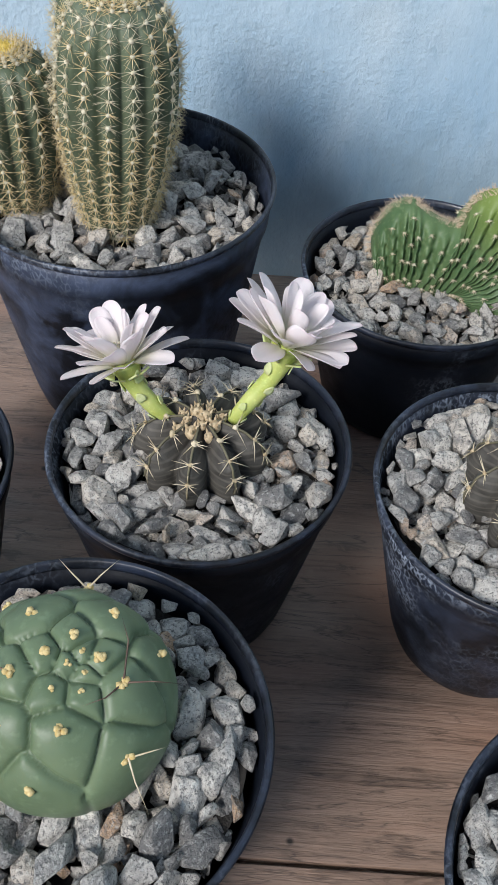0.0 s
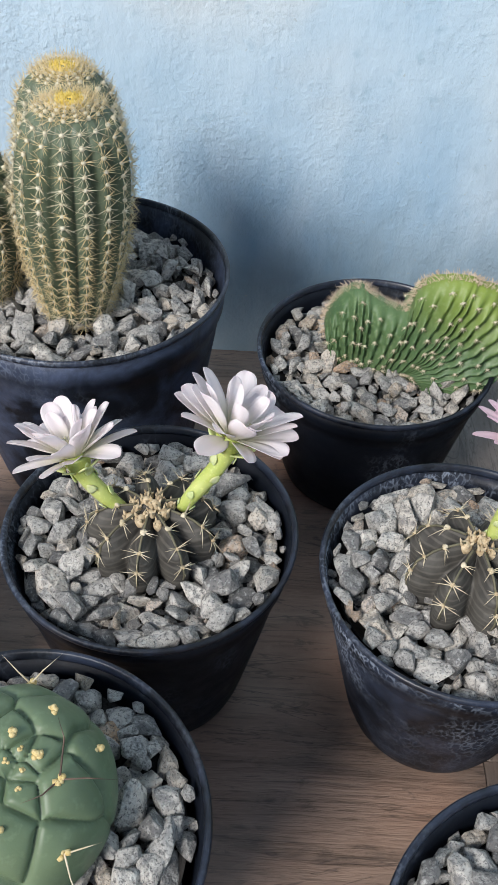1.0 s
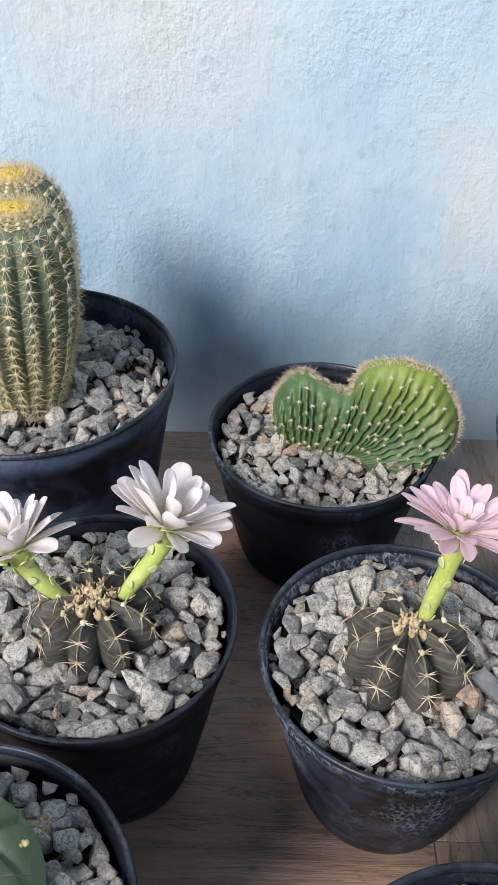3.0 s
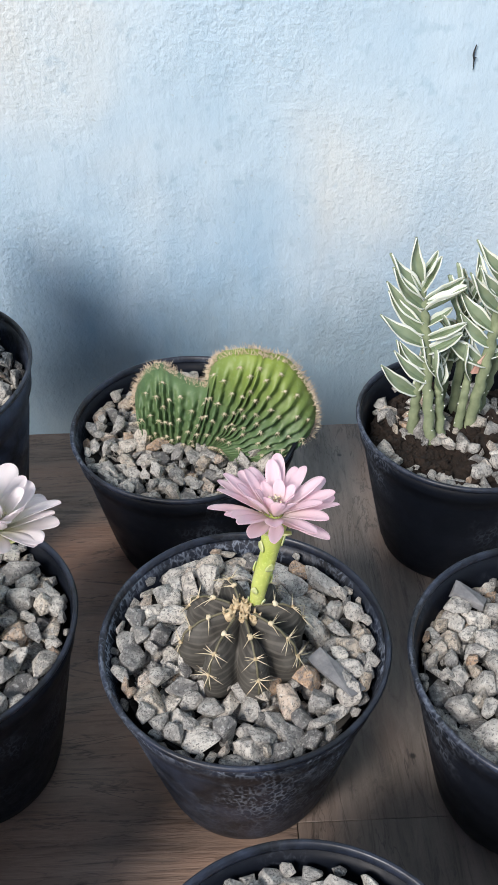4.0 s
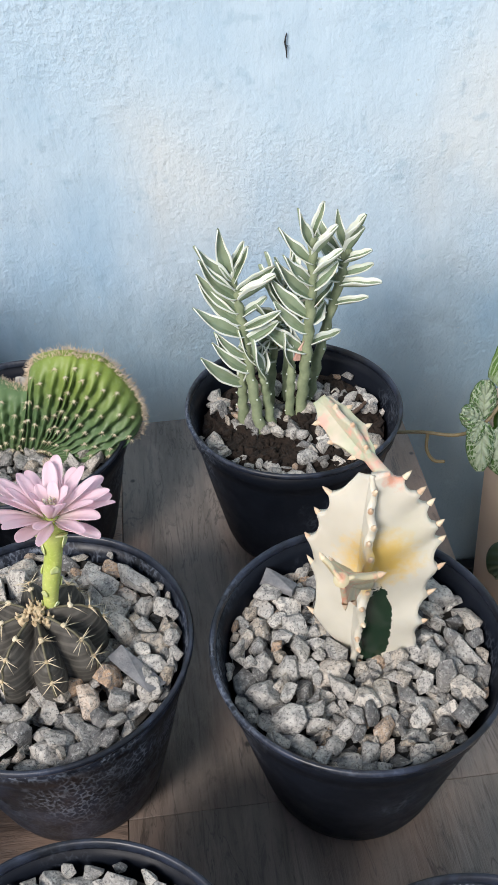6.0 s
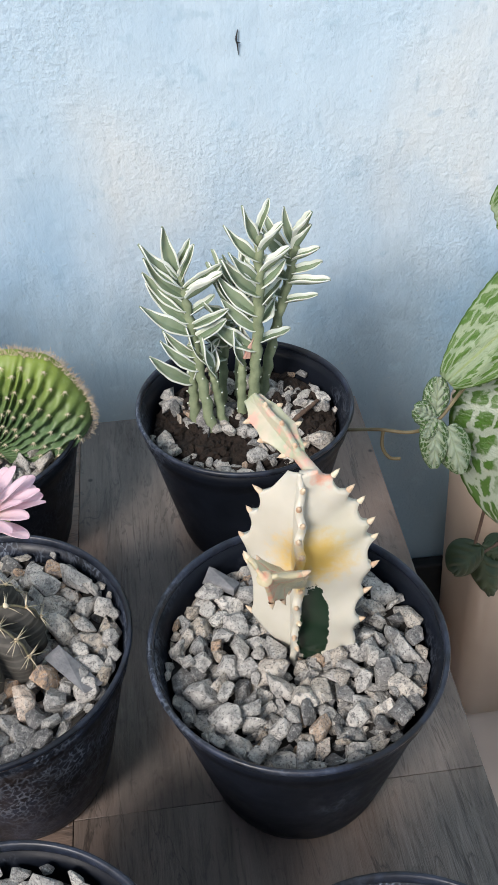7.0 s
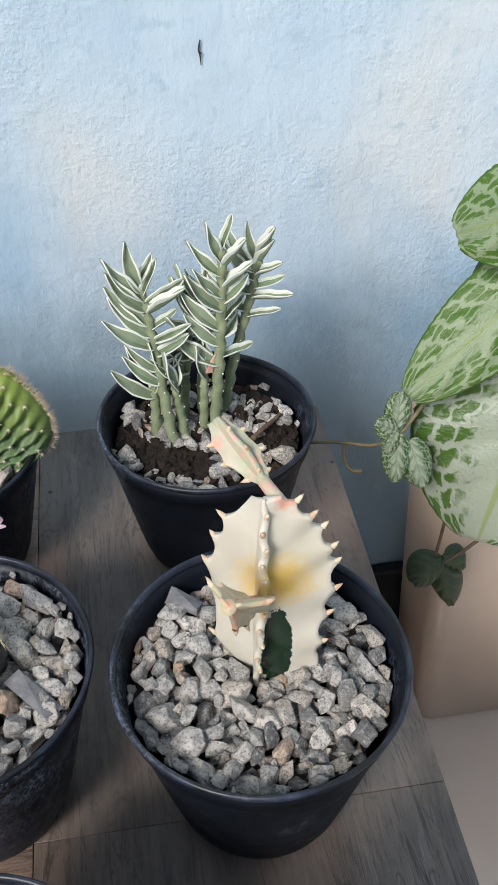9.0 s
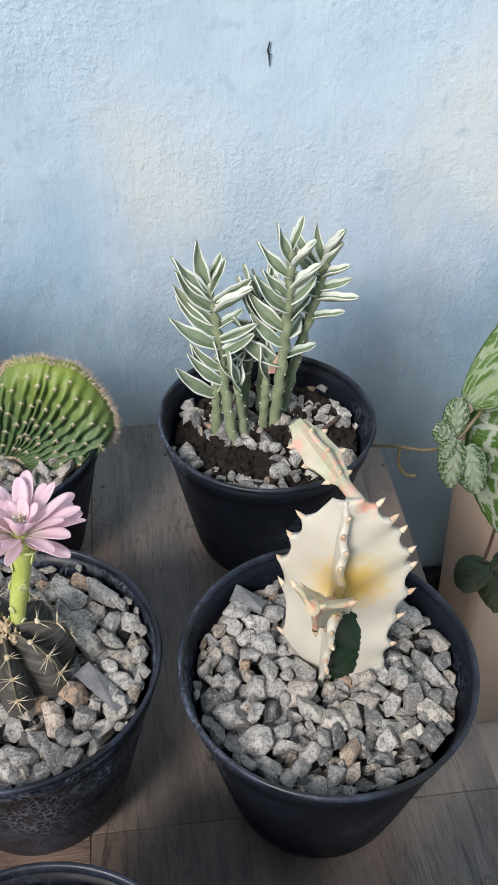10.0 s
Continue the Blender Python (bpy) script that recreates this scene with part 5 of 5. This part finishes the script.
def violet_leaf(name, owner, base, tip, width, face, mat, droop=0.12, cup=0.10, seed=0, label=""):
    """An ovate leaf from base to tip, its upper side turned to face."""
    base, tip, face = Vector(base), Vector(tip), Vector(face).normalized()
    inv = -Vector(owner.location)
    d = tip - base
    L = d.length
    x = d.normalized()
    y = face.cross(x).normalized()
    z = x.cross(y)
    n, m = 44, 28

    def f(u, v):
        w = width * 0.5 * max(0.02, math.sin(math.pi * (0.04 + 0.94 * u ** 0.85)) ** 0.54)
        w *= 1 + 0.012 * math.sin(u * 150)
        quilt = 0.0011 * math.sin(u * 26 - abs(v) * 9 + seed) * min(1, abs(v) * 3) * (1 - abs(v) ** 4)
        h = -droop * L * (u - 0.35) ** 2 * 2 - cup * w * v * v * 2 + quilt + 0.002 * abs(v) * (1 - abs(v))
        return base + inv + x * u * L + y * v * w + z * h

    b = bmesh.new()
    sheet(b, n, m, f, lambda u, v: 0.0012 * (1 - 0.4 * abs(v)), uv=True)
    return part(name, b, mat, owner, label)


planter = base_at("planter", 0.574, 0.482, FLOOR_Z, "large beige glazed ceramic planter on the floor", "planter")


def rounded(hw, hd, r, z, n=10):
    out = []
    for cx, cy, a0 in ((hw - r, hd - r, 0), (-hw + r, hd - r, 90), (-hw + r, -hd + r, 180), (hw - r, -hd + r, 270)):
        for k in range(n + 1):
            a = radians(a0 + 90 * k / n)
            out.append((cx + r * math.cos(a), cy + r * math.sin(a), z))
    return out


def stacked(rows, closed):
    b = bmesh.new()
    rings = [[b.verts.new(p) for p in rounded(*q)] for q in rows]
    for p, q in zip(rings, rings[1:] + ([rings[0]] if closed else [])):
        for k in range(len(p)):
            b.faces.new((p[k], p[(k + 1) % len(p)], q[(k + 1) % len(p)], q[k]))
    if not closed:
        cap(b, rings[0], True)
        cap(b, rings[-1])
    return b


part("planter_body", stacked([(0.141, 0.036, 0.012, 0.0), (0.144, 0.039, 0.014, 0.004), (0.156, 0.045, 0.016, 0.265), (0.150, 0.0392, 0.0132, 0.266), (0.148, 0.037, 0.012, 0.245)], False), M_PLANTER, planter)
part("rim", stacked([(0.1575, 0.0465, 0.016, 0.2665), (0.159, 0.048, 0.016, 0.270), (0.159, 0.048, 0.016, 0.282), (0.156, 0.045, 0.015, 0.285), (0.150, 0.0392, 0.013, 0.282), (0.150, 0.0392, 0.013, 0.2665)], True), M_PLANTER, planter, "thick rounded rim")
b = bmesh.new()
ring = [b.verts.new(p) for p in rounded(0.1475, 0.0365, 0.012, 0.2460)]
top = [b.verts.new(p) for p in rounded(0.1470, 0.0360, 0.012, 0.2600)]
for k in range(len(ring)):
    b.faces.new((ring[k], ring[(k + 1) % len(ring)], top[(k + 1) % len(ring)], top[k]))
cap(b, ring, True)
cap(b, top)
soil = part("potting_soil", b, M_SOIL, None)
soil.location = planter.location
tagged(soil, "dark potting soil in the beige planter", "soil")

violet = base_at("flame_violet", 0.490, 0.480, -0.050, "trailing plant with silver-veined green leaves", "house plant")
violet_leaf("leaf", violet, (0.440, 0.402, 0.096), (0.409, 0.372, -0.012), 0.112, (-0.20, -0.80, 0.60), M_VIOLET, 0.05, 0.06, 1, "large silver leaf with green patches")
violet_leaf("leaf", violet, (0.450, 0.412, 0.157), (0.3615, 0.384, 0.091), 0.047, (-0.15, -0.72, 0.68), M_VIOLET_LIME, 0.10, 0.10, 2, "lime green leaf with pale veins")
violet_leaf("leaf", violet, (0.466, 0.420, 0.178), (0.3800, 0.398, 0.171), 0.058, (-0.20, -0.80, 0.55), M_VIOLET_LIME, 0.05, 0.06, 3, "upper leaf with silver centre")
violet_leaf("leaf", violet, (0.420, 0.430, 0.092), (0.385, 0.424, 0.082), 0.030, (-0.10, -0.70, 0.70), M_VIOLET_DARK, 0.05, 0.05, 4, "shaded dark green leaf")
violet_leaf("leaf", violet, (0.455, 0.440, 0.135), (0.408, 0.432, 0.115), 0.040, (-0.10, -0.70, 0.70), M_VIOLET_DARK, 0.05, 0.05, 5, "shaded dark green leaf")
for base, tip, w, s in (((0.3600, 0.391, 0.062), (0.3475, 0.386, 0.0735), 0.0125, 6), ((0.3600, 0.392, 0.063), (0.3600, 0.394, 0.0850), 0.0135, 7), ((0.3590, 0.388, 0.063), (0.3570, 0.376, 0.0400), 0.0150, 8),
                        ((0.3660, 0.388, 0.058), (0.3730, 0.376, 0.0340), 0.0185, 9), ((0.3585, 0.389, 0.064), (0.3515, 0.381, 0.0580), 0.0090, 10)):
    violet_leaf("young_leaf", violet, base, tip, w, (-0.15, -0.75, 0.65), M_VIOLET_SMALL, 0.10, 0.25, s, "small crinkled silver and green leaf")
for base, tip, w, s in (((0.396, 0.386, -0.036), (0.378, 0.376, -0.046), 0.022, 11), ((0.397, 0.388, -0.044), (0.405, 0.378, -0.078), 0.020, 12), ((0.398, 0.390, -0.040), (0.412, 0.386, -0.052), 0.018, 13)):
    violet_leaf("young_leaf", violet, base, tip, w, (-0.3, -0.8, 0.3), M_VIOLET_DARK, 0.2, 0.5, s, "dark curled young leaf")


def strand(name, pts, r, mat, label):
    b = bmesh.new()
    line = [p - Vector(violet.location) for p in smooth_line(pts, 8)]
    tube(b, line, [r] * len(line), 8)
    part(name, b, mat, violet, label)


strand("stolon", [(0.318, 0.412, 0.0425), (0.335, 0.410, 0.0420), (0.352, 0.402, 0.0445), (0.362, 0.392, 0.0600), (0.385, 0.405, 0.075), (0.425, 0.425, 0.060), (0.480, 0.482, -0.054)], 0.0010, M_STRAND, "thin pale runner")
strand("tendril", [(0.338, 0.410, 0.0420), (0.337, 0.406, 0.0330), (0.341, 0.404, 0.0260), (0.347, 0.403, 0.0250)], 0.0010, M_STRAND, "withered curled tendril")
strand("stolon", [(0.396, 0.388, -0.045), (0.415, 0.392, -0.036), (0.445, 0.400, -0.012), (0.475, 0.438, 0.010), (0.490, 0.478, -0.054)], 0.0011, M_STOLON, "brown runner")
strand("stolon", [(0.392, 0.388, -0.040), (0.396, 0.392, -0.010), (0.402, 0.404, 0.030), (0.425, 0.418, 0.062)], 0.0010, M_STOLON, "brown runner")
for q in ((0.440, 0.402, 0.096), (0.450, 0.412, 0.157), (0.466, 0.420, 0.178), (0.420, 0.430, 0.092), (0.455, 0.440, 0.135)):
    strand("petiole", [q, (q[0] + 0.014, q[1] + 0.008, q[2] - 0.014), (0.478, 0.458, q[2] * 0.5), (0.488, 0.482, -0.054)], 0.0022, M_STOLON, "brownish hairy leaf stalk")
b = bmesh.new()
line = [p - Vector(violet.location) for p in smooth_line([(0.397, 0.386, 0.1655), (0.403, 0.388, 0.1685), (0.412, 0.392, 0.1715), (0.430, 0.404, 0.174)], 8)]
tube(b, line, [0.0024, 0.0030, 0.0031, 0.0029] + [0.0024 - 0.00004 * k for k in range(len(line) - 4)], 12)
part("flower_bud", b, M_RED, violet, "red tubular flower bud")

# ---- the dark corner under the bench's end ----
clay = base_at("clay_pot", 0.382, 0.498, FLOOR_Z, "small terracotta pot standing in the shade", "plant pot")
b = bmesh.new()
rings = lathe(b, [(0.0005, 0.0), (0.020, 0.0), (0.026, 0.078), (0.028, 0.079), (0.029, 0.092), (0.026, 0.093), (0.024, 0.080), (0.0005, 0.076)], 48)
cap(b, rings[0], True)
cap(b, rings[-1])
part("pot_body", b, M_TERRACOTTA, clay)

# ---- reddish-spined plant in the dusty pot ----
spiky = base_at("spiny_succulent", 0.2720, 0.1040, 0.0790, "reddish brown pointed leaves of a small succulent", "succulent")
M_REDSPIKE = plain("red_brown_leaf", (0.22, 0.09, 0.05), (0.42, 0.21, 0.12), 120, 0.5)
rg = random.Random(41)
for k in range(14):
    a = k * 2.4
    q = 0.004 + 0.002 * k
    b = bmesh.new()
    spine(b, Vector((q * math.cos(a), q * math.sin(a), -0.006)), Vector((0.55 * math.cos(a), 0.55 * math.sin(a), 1.0)), rg.uniform(0.022, 0.030), 0.0026, None, 8)
    part("leaf", b, M_REDSPIKE, spiky)

# ---- bits on the soil ----
M_TWIG = plain("dry_twig", (0.06, 0.038, 0.027), (0.16, 0.105, 0.075), 200, 0.9, 0.0006)
twig = base_at("twig", 0.2905, 0.3900, 0.0750, "dry brown twig lying on the soil", "twig")
b = bmesh.new()
line = smooth_line([(-0.0085, -0.0080, 0.0008), (-0.002, -0.0020, 0.0016), (0.004, 0.0035, 0.0014), (0.0085, 0.0085, 0.0010)], 6)
tube(b, line, [0.0014 - 0.0005 * k / len(line) + 0.0002 * math.sin(k * 1.9) for k in range(len(line))], 8)
part("stick", b, M_TWIG, twig)
